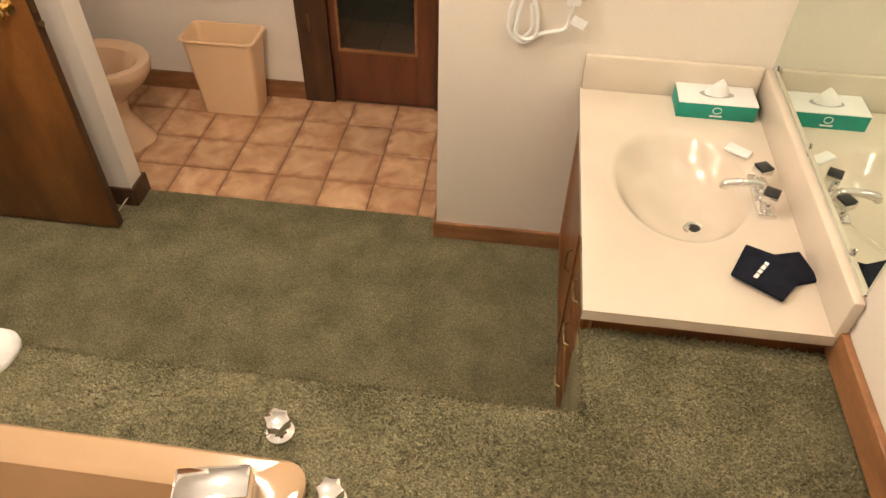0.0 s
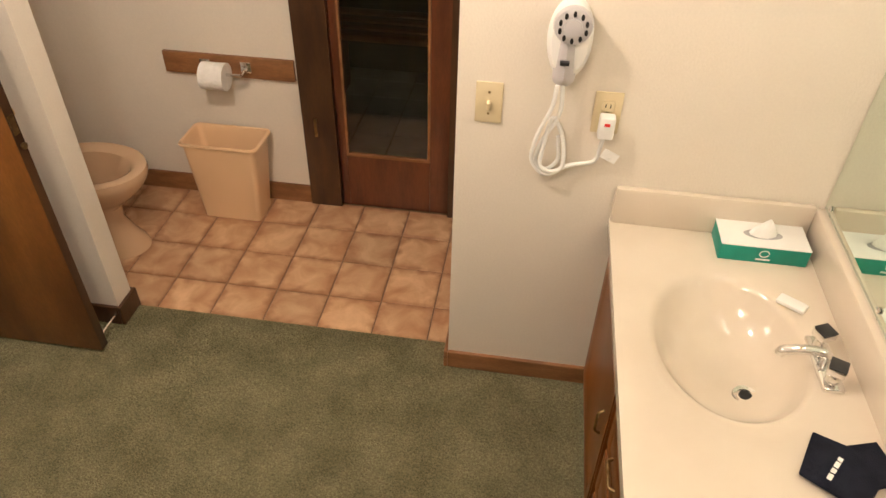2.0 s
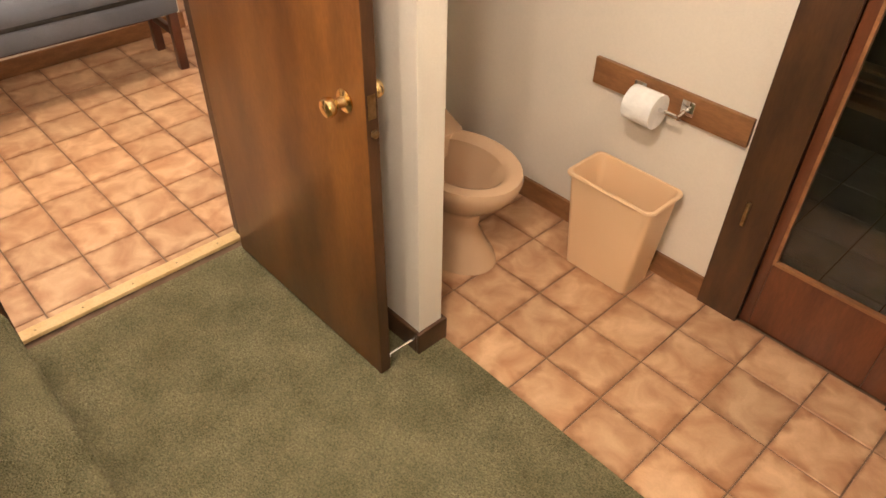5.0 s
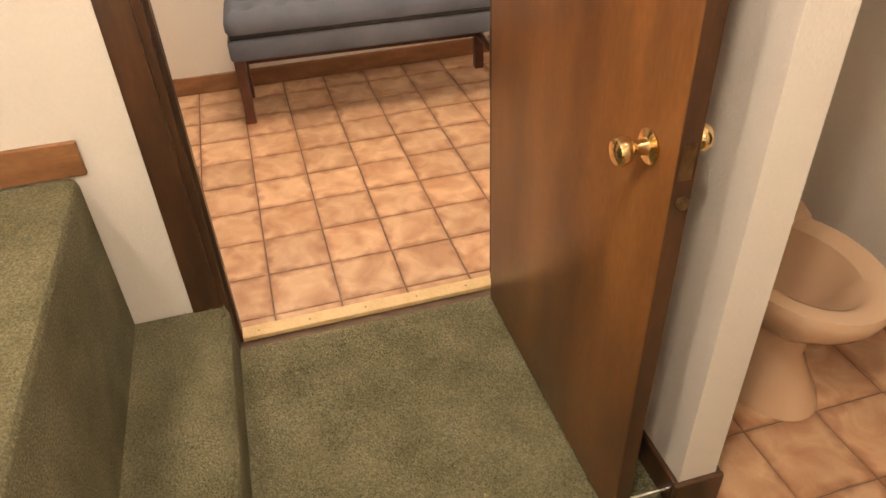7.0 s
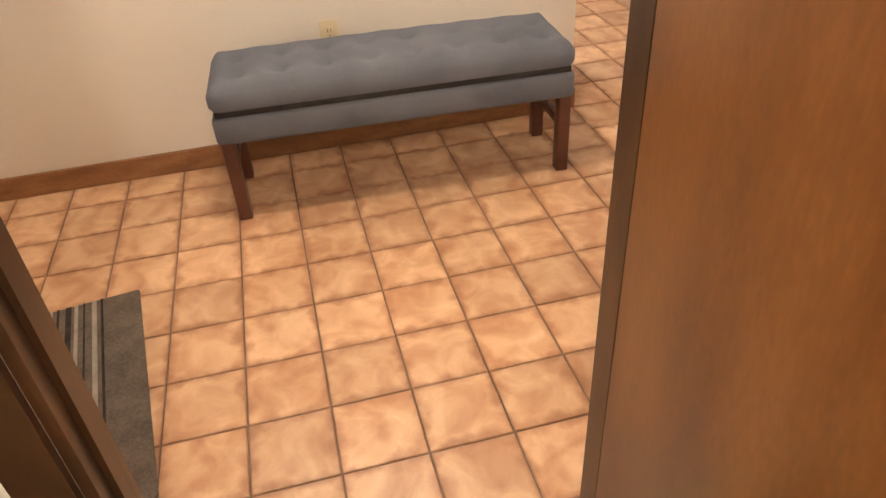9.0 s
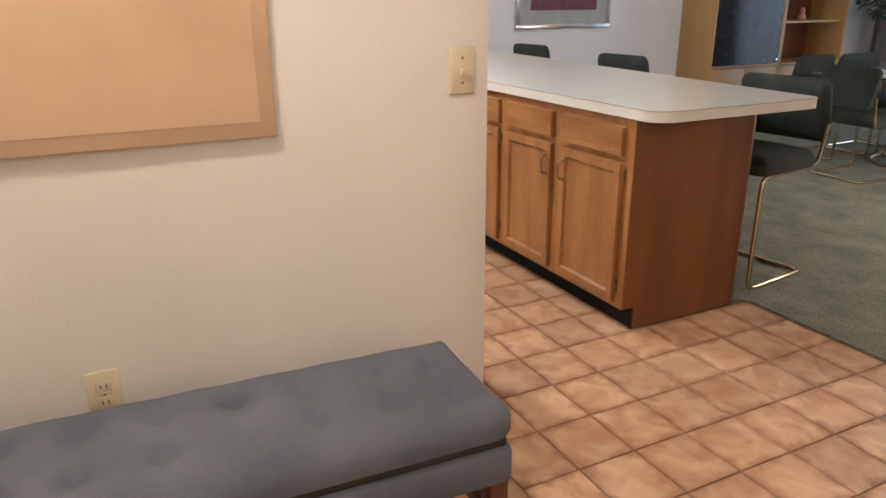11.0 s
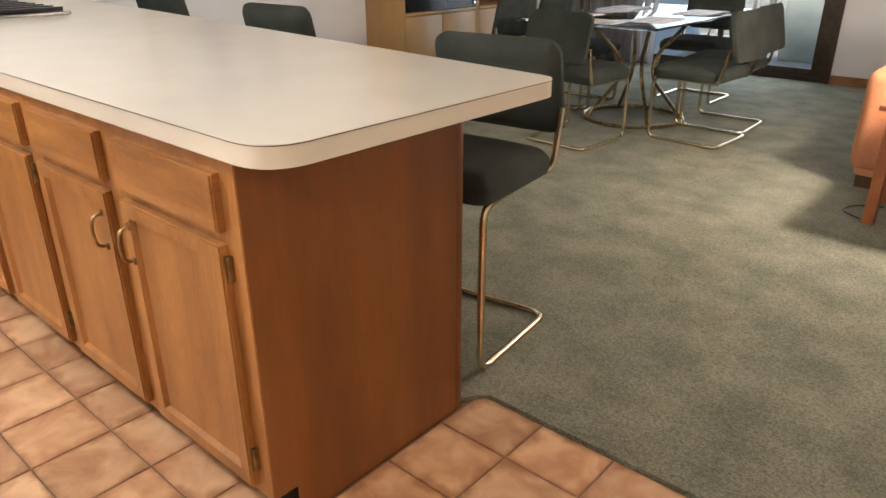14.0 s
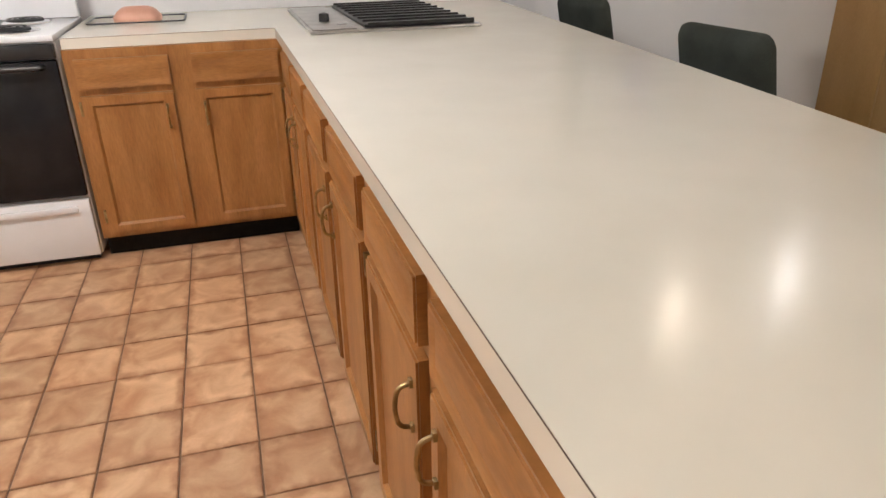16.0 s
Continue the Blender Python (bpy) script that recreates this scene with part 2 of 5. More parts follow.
CHERRY = material("cherry_table_wood", (0.24, 0.075, 0.03), (0.36, 0.13, 0.05), 6, 0.35, 0.03, 100, fine=0.1, coat=0.3, stretch=(1, 3, 1))
RUGM = material("grey_brown_rug", (0.15, 0.12, 0.095), (0.21, 0.17, 0.14), 12, 0.95, 0.9, 400, fine=0.2)
RUG_DARK = material("dark_rug_stripe", (0.04, 0.032, 0.026), (0.07, 0.055, 0.045), 30, 0.95, 0.9, 400)
RUG_LIGHT = material("pale_rug_stripe", (0.38, 0.34, 0.28), (0.48, 0.43, 0.36), 30, 0.95, 0.9, 400)
THRESH = material("pale_pine_threshold", (0.62, 0.43, 0.20), (0.70, 0.51, 0.26), 14, 0.4, fine=0.08)
PAPER = material("printed_paper", (0.66, 0.66, 0.68), (0.78, 0.78, 0.80), 40, 0.7)
LEAF = material("houseplant_leaf", (0.025, 0.06, 0.022), (0.05, 0.10, 0.04), 10, 0.5, jitter=0.3)
BARK = material("plant_stem_bark", (0.08, 0.06, 0.045), (0.13, 0.10, 0.075), 20, 0.9, 0.5)
CURTAIN = material("grey_beige_curtain", (0.38, 0.36, 0.36), (0.48, 0.46, 0.46), 6, 0.9, 0.3, 200, stretch=(4, 4, 0.3))
BRONZE = material("bronze_aluminium", (0.055, 0.040, 0.030), (0.08, 0.06, 0.045), 20, 0.4, metal=0.6)
SIDING = material("pale_siding", (0.44, 0.55, 0.66), (0.52, 0.63, 0.74), 3, 0.7)
DECK = material("weathered_decking", (0.40, 0.39, 0.37), (0.52, 0.51, 0.49), 5, 0.8, 0.3, 60)
TANBOX = material("hot_tub_panel", (0.42, 0.45, 0.40), (0.50, 0.53, 0.48), 6, 0.7)
TREEB = material("winter_tree_bark", (0.15, 0.13, 0.12), (0.26, 0.23, 0.21), 8, 0.9)
GROUND = material("winter_ground", (0.20, 0.18, 0.14), (0.34, 0.31, 0.26), 0.6, 0.95)
MAT_SILVER = material("silver_picture_mat", (0.32, 0.34, 0.34), (0.38, 0.40, 0.40), 8, 0.5)
ART_PALE = material("pale_art_paper", (0.55, 0.60, 0.66), (0.62, 0.67, 0.72), 5, 0.6)
ART_DARK = material("plum_art_ink", (0.10, 0.03, 0.05), (0.15, 0.05, 0.07), 12, 0.6)
ART_BLUE = material("blue_art_ink", (0.04, 0.06, 0.28), (0.06, 0.09, 0.36), 12, 0.6)
ART_TAN = material("tan_art_paper", (0.50, 0.33, 0.19), (0.58, 0.40, 0.24), 3, 0.6)
SHELFDARK = material("red_brown_shelf_back", (0.12, 0.035, 0.015), (0.19, 0.06, 0.025), 5, 0.5)
PINK = material("pink_ceramic", (0.55, 0.28, 0.20), (0.65, 0.36, 0.27), 12, 0.5)
SHADE = glow("lit_lamp_shade", (1.0, 0.80, 0.58), 2.2)
GLOBE = glow("lit_frosted_glass", (1.0, 0.84, 0.66), 6.0)
GLASS = glass("clear_window_glass")
SMOKE = glass("smoked_table_glass", (0.55, 0.58, 0.58))
DARKGLASS = glass("dark_sauna_glass", (0.80, 0.80, 0.77))
MIRROR = material("silvered_mirror", (0.74, 0.82, 0.75), (0.74, 0.82, 0.75), 1, 0.0, metal=1.0)


# ---- mesh helpers ----
def mesh_of(name, bm, mat, smooth=False):
    me = bpy.data.meshes.new(name)
    bmesh.ops.recalc_face_normals(bm, faces=bm.faces[:])
    bm.to_mesh(me)
    bm.free()
    me.materials.append(mat)
    if smooth:
        for p in me.polygons:
            p.use_smooth = True
        me.set_sharp_from_angle(angle=radians(40))
    return me


def part(name, bm, mat, parent=None, label="", smooth=True):
    ob = new(name, mesh_of(name, bm, mat, smooth))
    if parent:
        ob.parent = parent
    if label:
        ob["label"] = label
    return ob


def thing(name, m, label, category, group=""):
    ob = new(name)
    ob.empty_display_size = 0.1
    ob.matrix_basis = m
    return tagged(ob, label, category, group)


def setting(name, bm, mat, label="", smooth=False):
    return tagged(part(name, bm, mat, smooth=smooth), label or name.replace("_", " "), name.split("_")[0], kind="structure")


def box(x0, x1, y0, y1, z0, z1, bevel=0.0, bm=None, seg=2):
    own = bmesh.new()
    bmesh.ops.create_cube(own, size=1.0)
    for v in own.verts:
        v.co = Vector(((x0 + x1) / 2 + v.co.x * (x1 - x0), (y0 + y1) / 2 + v.co.y * (y1 - y0), (z0 + z1) / 2 + v.co.z * (z1 - z0)))
    if bevel:
        bmesh.ops.bevel(own, geom=own.edges[:], offset=bevel, segments=seg, affect="EDGES", profile=0.5)
    return join(bm, own)


def join(bm, own):
    if bm is None:
        return own
    me = bpy.data.meshes.new("tmp")
    own.to_mesh(me)
    own.free()
    bm.from_mesh(me)
    bpy.data.meshes.remove(me)
    return bm


def boxes(*rows, bevel=0.0):
    bm = None
    for r in rows:
        bm = box(*r, bevel=bevel, bm=bm)
    return bm


def fillet(points, radius, steps=5, closed=False):
    pts, n, out = [Vector(p) for p in points], len(points), []
    for i, p in enumerate(pts):
        if not closed and i in (0, n - 1):
            out.append(p)
            continue
        a, b = pts[i - 1] - p, pts[(i + 1) % n] - p
        r = min(radius, a.length * 0.48, b.length * 0.48)
        p0, p1 = p + a.normalized() * r, p + b.normalized() * r
        for k in range(steps + 1):
            u = k / steps
            out.append(p0 * (1 - u) ** 2 + p * 2 * u * (1 - u) + p1 * u * u)
    return out


def tube(points, r, sides=8, closed=False, bm=None):
    bm = bm or bmesh.new()
    pts, n, rings, up = [Vector(p) for p in points], len(points), [], None
    for i, p in enumerate(pts):
        a = pts[i - 1] if (i or closed) else p
        b = pts[(i + 1) % n] if (i < n - 1 or closed) else p
        d = (b - a).normalized()
        if up is None:
            up = d.orthogonal().normalized()
        up = (up - d * up.dot(d)).normalized()
        side = d.cross(up)
        rr = r[i] if isinstance(r, (list, tuple)) else r
        rings.append([bm.verts.new(p + (up * math.cos(6.28319 * k / sides) + side * math.sin(6.28319 * k / sides)) * rr) for k in range(sides)])
    for i in range(n if closed else n - 1):
        a, b = rings[i], rings[(i + 1) % n]
        for k in range(sides):
            bm.faces.new((a[k], a[(k + 1) % sides], b[(k + 1) % sides], b[k]))
    if not closed:
        bm.faces.new(rings[0])
        bm.faces.new(rings[-1])
    return bm


def lathe(profile, sides=24, sx=1.0, sy=1.0, bm=None, cap=True):
    """A turned shape: profile of (radius, z), stretched by sx and sy."""
    bm = bm or bmesh.new()
    rings = [[bm.verts.new((r * sx * math.cos(6.28319 * k / sides), r * sy * math.sin(6.28319 * k / sides), z)) for k in range(sides)] for r, z in profile]
    for a, b in zip(rings, rings[1:]):
        for k in range(sides):
            bm.faces.new((a[k], a[(k + 1) % sides], b[(k + 1) % sides], b[k]))
    if cap:
        bm.faces.new(rings[0])
        bm.faces.new(rings[-1])
    return bm


def moved(bm, m):
    bmesh.ops.transform(bm, matrix=m, verts=bm.verts[:])
    return bm


def prism(outline, z0, z1, bevel=0.0, bm=None):
    own = bmesh.new()
    low = own.faces.new([own.verts.new((x, y, z0)) for x, y in outline])
    up = bmesh.ops.extrude_face_region(own, geom=[low])
    for v in [g for g in up["geom"] if isinstance(g, bmesh.types.BMVert)]:
        v.co.z = z1
    if bevel:
        bmesh.ops.bevel(own, geom=own.edges[:], offset=bevel, segments=2, affect="EDGES", profile=0.5)
    return join(bm, own)


def rounded_rect(x0, x1, y0, y1, r, steps=6):
    out = []
    for cx, cy, a in ((x1 - r, y1 - r, 0), (x0 + r, y1 - r, 90), (x0 + r, y0 + r, 180), (x1 - r, y0 + r, 270)):
        for k in range(steps + 1):
            t = radians(a + 90 * k / steps)
            out.append((cx + r * math.cos(t), cy + r * math.sin(t)))
    return out


def panel(w, h, t, rim, depth=0.007, raised=False):
    """A framed panel in the xz plane, front at -y: a rim with a sunken or raised field."""
    bm = box(0, w, -t, 0, 0, h, 0.0)
    front = [f for f in bm.faces if f.normal.y < -0.9 or (f.calc_center_median().y < -t + 1e-5)]
    front = [f for f in front if abs(f.calc_center_median().y + t) < 1e-5][:1]
    bmesh.ops.inset_region(bm, faces=front, thickness=rim, depth=0)
    bmesh.ops.inset_region(bm, faces=front, thickness=0.013, depth=-depth)
    if raised:
        bmesh.ops.inset_region(bm, faces=front, thickness=0.02, depth=depth)
    edges = [e for e in bm.edges if all(abs(v.co.y + t) < 1e-5 and (v.co.x in (0, w) or v.co.z in (0, h) or min(v.co.x, w - v.co.x, v.co.z, h - v.co.z) < 1e-5) for v in e.verts)]
    bmesh.ops.bevel(bm, geom=edges, offset=0.004, segments=2, affect="EDGES")
    return bm


def cushion(w, d, h, nx=24, ny=24, puff=0.02, tufts=(), depth=0.02, edge=0.03, round_edge=0.05, corner=0.05):
    """A padded block, centred, base at z=0: rounded corners in plan, rolled edges and tuft hollows."""
    own = bmesh.new()
    bmesh.ops.create_grid(own, x_segments=nx, y_segments=ny, size=0.5)
    corner = min(corner, w * 0.45, d * 0.45)
    for v in list(own.verts):
        u, q = v.co.x * 2, v.co.y * 2
        su, sq = math.copysign(abs(u) ** 0.8, u), math.copysign(abs(q) ** 0.8, q)
        x, y = su * w / 2, sq * d / 2
        ax, ay = abs(x) - (w / 2 - corner), abs(y) - (d / 2 - corner)
        if ax > 0 and ay > 0:
            k = max(ax, ay) / math.hypot(ax, ay)
            x, y = math.copysign(w / 2 - corner + ax * k, x), math.copysign(d / 2 - corner + ay * k, y)
            gap = corner - math.hypot(ax * k, ay * k)
        else:
            gap = min(w / 2 - abs(x), d / 2 - abs(y))
        z = h + puff * (1 - u * u) * (1 - q * q)
        for tx, ty in tufts:
            r2 = ((x - tx) ** 2 + (y - ty) ** 2) / 0.0009
            if r2 < 30:
                z -= depth * math.exp(-r2) + depth * 0.7 * math.exp(-r2 / 5)
        z -= edge * (1 - min(1.0, max(0.0, gap) / round_edge)) ** 2
        v.co = Vector((x, y, z))
    rim = h - edge
    for scale, z in ((1.0, rim * 0.3), (0.985, 0.0)):
        ext = bmesh.ops.extrude_edge_only(own, edges=[e for e in own.edges if e.is_boundary])
        for v in [g for g in ext["geom"] if isinstance(g, bmesh.types.BMVert)]:
            v.co = Vector((v.co.x * scale, v.co.y * scale, z))
    bmesh.ops.holes_fill(own, edges=[e for e in own.edges if e.is_boundary], sides=0)
    return own


# ---- structure ----
H = 2.44
WALL_A, BACK, EAST, WEST_B, HALL_W = 2.30, 3.175, 0.65, -2.36, -4.30
setting("wall_bath_east", box(EAST, EAST + 0.12, -0.5, 2.30, 0, H), PAINT)
setting("wall_vanity", box(-0.343, EAST + 0.12, WALL_A, WALL_A + 0.845, 0, H), PAINT)
setting("wall_bath_south", box(-2.48, EAST + 0.12, -0.62, -0.5, 0, H), PAINT)
setting("wall_bath_west", boxes((-2.48, WEST_B, -0.5, 1.385, 0, H), (-2.48, WEST_B, 2.215, BACK, 0, H), (-2.48, WEST_B, 1.385, 2.215, 2.06, H)), PAINT)
setting("wall_toilet_wing", box(-2.36, -1.55, 2.305, 2.395, 0, H), PAINT)
setting("wall_toilet_back", boxes((-2.48, -1.09, BACK, BACK + 0.12, 0, H), (-0.37, EAST + 0.12, BACK, BACK + 0.12, 0, H), (-1.09, -0.37, BACK, BACK + 0.12, 2.08, H)), PAINT)
setting("wall_hall_west", box(-4.48, HALL_W, -0.4, 2.935, 0, H), PAINT)
setting("wall_hall_south", box(-4.48, -2.36, -0.52, -0.4, 0, H), PAINT)
setting("wall_hall_east", box(-2.48, -2.36, 3.27, 4.7, 0, H), PAINT)
setting("wall_kitchen_south", box(-8.42, -4.48, 1.3, 1.42, 0, H), PAINT)
setting("wall_west", box(-8.42, -8.30, 1.42, 10.52, 0, H), PAINT_WHITE)
setting("wall_living_east", box(-0.6, -0.48, 4.82, 10.4, 0, H), PAINT_WHITE)
setting("wall_living_south", box(-2.48, -0.48, 4.70, 4.82, 0, H), PAINT_WHITE)
setting("wall_living_north", boxes((-8.30, -7.40, 10.4, 10.52, 0, H), (-5.40, -0.48, 10.4, 10.52, 0, H), (-7.40, -5.40, 10.4, 10.52, 2.06, H)), PAINT_WHITE)
setting("ceiling", box(-8.42, 0.77, -0.62, 10.52, H, H + 0.1), CEILING)
# sauna behind the glazed door
setting("wall_sauna", boxes((-1.5, -1.38, 3.27, 4.7, 0, H), (0.1, 0.22, 3.27, 4.7, 0, H), (-1.5, 0.22, 4.58, 4.7, 0, H)), DARKWOOD)

setting("floor", box(-8.42, 0.77, -0.62, 10.52, -0.2, -0.012), GROUT, "concrete and grout bed under the tiles and carpets")
setting("carpet_bath", box(-2.36, 0.645, -0.5, 2.398, -0.012, 0.008), CARPET, "worn olive green cut-pile carpet")
setting("carpet_living", prism([(-8.3, 10.4), (-8.3, 4.43), (-4.775, 4.43), (-4.74, 4.50), (-4.70, 4.545), (-2.48, 4.545), (-2.48, 4.82), (-0.6, 4.82), (-0.6, 10.4)], -0.012, 0.010), CARPET_LIGHT, "grey-green cut-pile carpet of the living room")


def soft_block(outline, z0, z1, r=0.022, bm=None):
    return prism(outline, z0, z1, r, bm)


# raised tub platform: step, deck round the sunken tub
DECK_Z = 0.635
setting("platform_step", soft_block([(-2.358, 1.0), (0.12, 1.0), (0.12, 1.405), (-2.358, 1.405)], 0.008, 0.19), CARPET, "carpeted step up to the tub platform")
TUB = (-1.95, -0.395, 0.12, 0.962)
deck = None
for o in ([(-2.358, 0.90), (0.14, 0.90), (0.14, 1.168), (-2.358, 1.168)], [(0.10, -0.498), (0.645, -0.498), (0.645, 1.39), (0.10, 1.39)]):
    deck = soft_block(o, 0.008, DECK_Z, 0.02, deck)
deck = join(deck, boxes((-2.358, -1.90, -0.498, 0.95, 0.01, DECK_Z - 0.003), (-0.43, 0.12, -0.498, 0.95, 0.01, DECK_Z - 0.003), (-1.95, -0.4, -0.498, 0.16, 0.01, DECK_Z - 0.003)))
setting("tub_platform", deck, CARPET, "raised platform round the tub, carpeted in green")


def baseboard(name, x0, x1, y0, y1, z0=0.0, h=0.09, mat=BASEWOOD):
    setting(name, box(x0, x1, y0, y1, z0, z0 + h, 0.004), mat, "stained wooden baseboard")


baseboard("baseboard_vanity_wall", -0.343, 0.13, WALL_A - 0.014, WALL_A, 0.008, 0.075)
baseboard("baseboard_vanity_end", -0.357, -0.343, WALL_A - 0.014, 3.155, 0.008, 0.075)
baseboard("baseboard_wing_end", -1.55, -1.536, 2.291, 2.409, 0.0, 0.09, DARKWOOD)
baseboard("baseboard_wing_front", -2.35, -1.55, 2.291, 2.305, 0.0, 0.09, DARKWOOD)
baseboard("baseboard_wing_back", -2.35, -1.55, 2.395, 2.409, 0.0, 0.09, DARKWOOD)
baseboard("baseboard_toilet", -2.35, -1.09, BACK - 0.014, BACK, 0.0, 0.09)
baseboard("baseboard_deck_east", 0.632, EAST, -0.49, 1.395, DECK_Z, 0.085)
baseboard("baseboard_deck_west", WEST_B, WEST_B + 0.014, -0.49, 1.19, DECK_Z, 0.085)
baseboard("baseboard_hall", HALL_W, HALL_W + 0.014, -0.39, 2.935)
baseboard("baseboard_hall_end", -4.48, HALL_W + 0.014, 2.935, 2.949)
baseboard("baseboard_north", -5.33, -0.62, 10.386, 10.4)
baseboard("baseboard_west", -8.30, -8.286, 5.2, 10.38)
threshold = setting("threshold", box(-2.452, -2.402, 1.404, 2.186, -0.005, 0.011, 0.003), THRESH, "pale pine threshold strip with nail heads")

for nail_y in (1.46, 1.61, 1.78, 1.94, 2.10):
    part("nail", moved(lathe([(0.0035, 0), (0.003, 0.0012), (0.0008, 0.0016)], 10), pose(-2.425, nail_y, 0.0108)), BRASS_OLD, threshold)

# door casings of the bathroom doorway
setting("trim_bath_door", boxes((-2.36, -2.343, 1.315, 1.385, 0.0, 2.12), (-2.36, -2.343, 2.215, 2.285, 0, 2.12), (-2.36, -2.343, 1.385, 2.215, 2.05, 2.12), (-2.497, -2.48, 1.315, 1.385, 0, 2.12), (-2.497, -2.48, 2.215, 2.285, 0, 2.12), (-2.478, -2.362, 1.385, 1.403, 0, 2.06), (-2.478, -2.362, 2.197, 2.215, 0, 2.06), (-2.44, -2.40, 2.187, 2.197, 0, 2.05), (-2.44, -2.40, 1.403, 1.413, 0, 2.05)), DARKWOOD, "dark stained door casing and jamb")
setting("trim_sauna_door", boxes((-1.09, -0.95, BACK - 0.018, BACK, 0.0, 2.08), (-0.47, -0.345, BACK - 0.018, BACK, 0.0, 2.08), (-0.95, -0.47, BACK - 0.018, BACK, 2.02, 2.08)), DARKWOOD, "dark stained casing of the glazed door")

# bathroom door, standing open along the wing wall
door_1 = tagged(part("door_1", box(-2.335, -1.546, 2.150, 2.186, 0.02, 2.04, 0.002), DOORWOOD), "open flush brown wooden door with brass knobs", "door", kind="structure")


def knob(y, face, parent):
    k = part("door_knob", moved(lathe([(0.004, 0), (0.031, 0.001), (0.033, 0.006), (0.016, 0.010), (0.012, 0.030), (0.014, 0.036), (0.024, 0.044), (0.028, 0.056), (0.024, 0.068), (0.010, 0.072)], 20), pose(-1.615, y, 0.900, 90 * face) @ Matrix.Scale(0.86, 4)), BRASS, parent, "polished brass door knob")
    return k


knob(2.150, 1, door_1)
knob(2.186, -1, door_1)
# Unlit look of the free edge, put in as a thin dark brown strip.
part("edge_band", box(-1.546, -1.5450, 2.1515, 2.1845, 0.022, 2.038), DARKWOOD, door_1, "door edge coloured dark to look unlit")
part("latch_plate", box(-1.545, -1.5440, 2.157, 2.179, 0.875, 0.935), BRASS_OLD, door_1)
part("strike_pin", moved(lathe([(0.006, 0), (0.010, 0.004), (0.010, 0.012), (0.004, 0.015)], 12), pose(-1.5455, 2.168, 0.84, 0, 90, 0)), BRASS_OLD, door_1)
stop = thing("door_stop", pose(-1.56, 2.29, 0.06), "thin spring door stop on the baseboard", "door stop")
part("spring", tube([(0, 0, 0), (0, -0.095, 0.0)], 0.004, 8), CHROME, stop)
part("rubber_tip", tube([(0, -0.095, 0), (0, -0.107, 0)], 0.007, 8), WHITE, stop)

# glazed mahogany door to the sauna
door_2 = tagged(part("door_2", boxes((-0.948, -0.915, 3.180, 3.215, 0.003, 2.02), (-0.553, -0.472, 3.180, 3.215, 0.003, 2.02), (-0.915, -0.553, 3.180, 3.215, 0.003, 0.262), (-0.915, -0.553, 3.180, 3.215, 1.92, 2.02), bevel=0.003), REDWOOD), "closed mahogany door with a tall dark glass pane", "door", kind="structure")
part("glass_pane", box(-0.915, -0.553, 3.193, 3.199, 0.262, 1.92), DARKGLASS, door_2, "dark reflecting glass")
part("glazing_bead", boxes((-0.915, -0.905, 3.175, 3.192, 0.262, 1.92), (-0.563, -0.553, 3.175, 3.192, 0.262, 1.92), (-0.905, -0.563, 3.175, 3.192, 0.262, 0.274)), BASEWOOD, door_2)
for hz in (0.355, 1.05):
    part("hinge", boxes((-1.040, -1.028, 3.149, 3.159, hz, hz + 0.085), bevel=0.002), BRASS_OLD, door_2, "antique brass butt hinge")
bench_s = thing("sauna_bench", pose(-0.65, 4.2, 0), "slatted sauna bench seen through the dark glass", "bench")
for i in range(4):
    part("slat", box(-0.7, 0.7, -0.2 + i * 0.1, -0.12 + i * 0.1, 0.42, 0.45, 0.004), BASEWOOD, bench_s)
for lx in (-0.6, 0.6):
    part("leg", box(lx - 0.03, lx + 0.03, -0.18, 0.18, -0.012, 0.42, 0.004), BASEWOOD, bench_s)

# ---- bathroom things ----
# vanity: cabinet, moulded top with basin, tap
van = thing("vanity_cabinet", pose(0.13, 1.40, 0.008), "stained wooden vanity cabinet with drawers and a door", "cabinet")
part("body", boxes((0.0, 0.02, 0.0, 0.885, 0.08, 0.660), (0.02, 0.50, 0.0, 0.02, 0.08, 0.660), (0.02, 0.50, 0.865, 0.885, 0.08, 0.660), (0.02, 0.50, 0.02, 0.865, 0.08, 0.55), (0.06, 0.50, 0.0, 0.885, 0.0, 0.08)), OAK_PANEL, van, smooth=False)
for y0, y1, z0, z1 in ((0.03, 0.30, 0.48, 0.62), (0.03, 0.30, 0.30, 0.46), (0.03, 0.30, 0.11, 0.28)):
    d = part("drawer_front", moved(panel(y1 - y0, z1 - z0, 0.018, 0.03, 0.005, True), pose(0, y1, z0, 0, 0, -90)), OAK_PANEL, van)
    part("pull", tube(fillet([(-0.018, (y0 + y1) / 2 - 0.04, (z0 + z1) / 2), (-0.030, (y0 + y1) / 2 - 0.035, (z0 + z1) / 2), (-0.030, (y0 + y1) / 2 + 0.035, (z0 + z1) / 2), (-0.018, (y0 + y1) / 2 + 0.04, (z0 + z1) / 2)], 0.02), 0.004), BRASS_OLD, d)
d = part("door", moved(panel(0.50, 0.51, 0.018, 0.05, 0.006), pose(0, 0.84, 0.11, 0, 0, -90)), OAK_PANEL, van)
part("pull", tube(fillet([(-0.018, 0.40, 0.47), (-0.032, 0.40, 0.46), (-0.032, 0.40, 0.39), (-0.018, 0.40, 0.38)], 0.02), 0.004), BRASS_OLD, d)


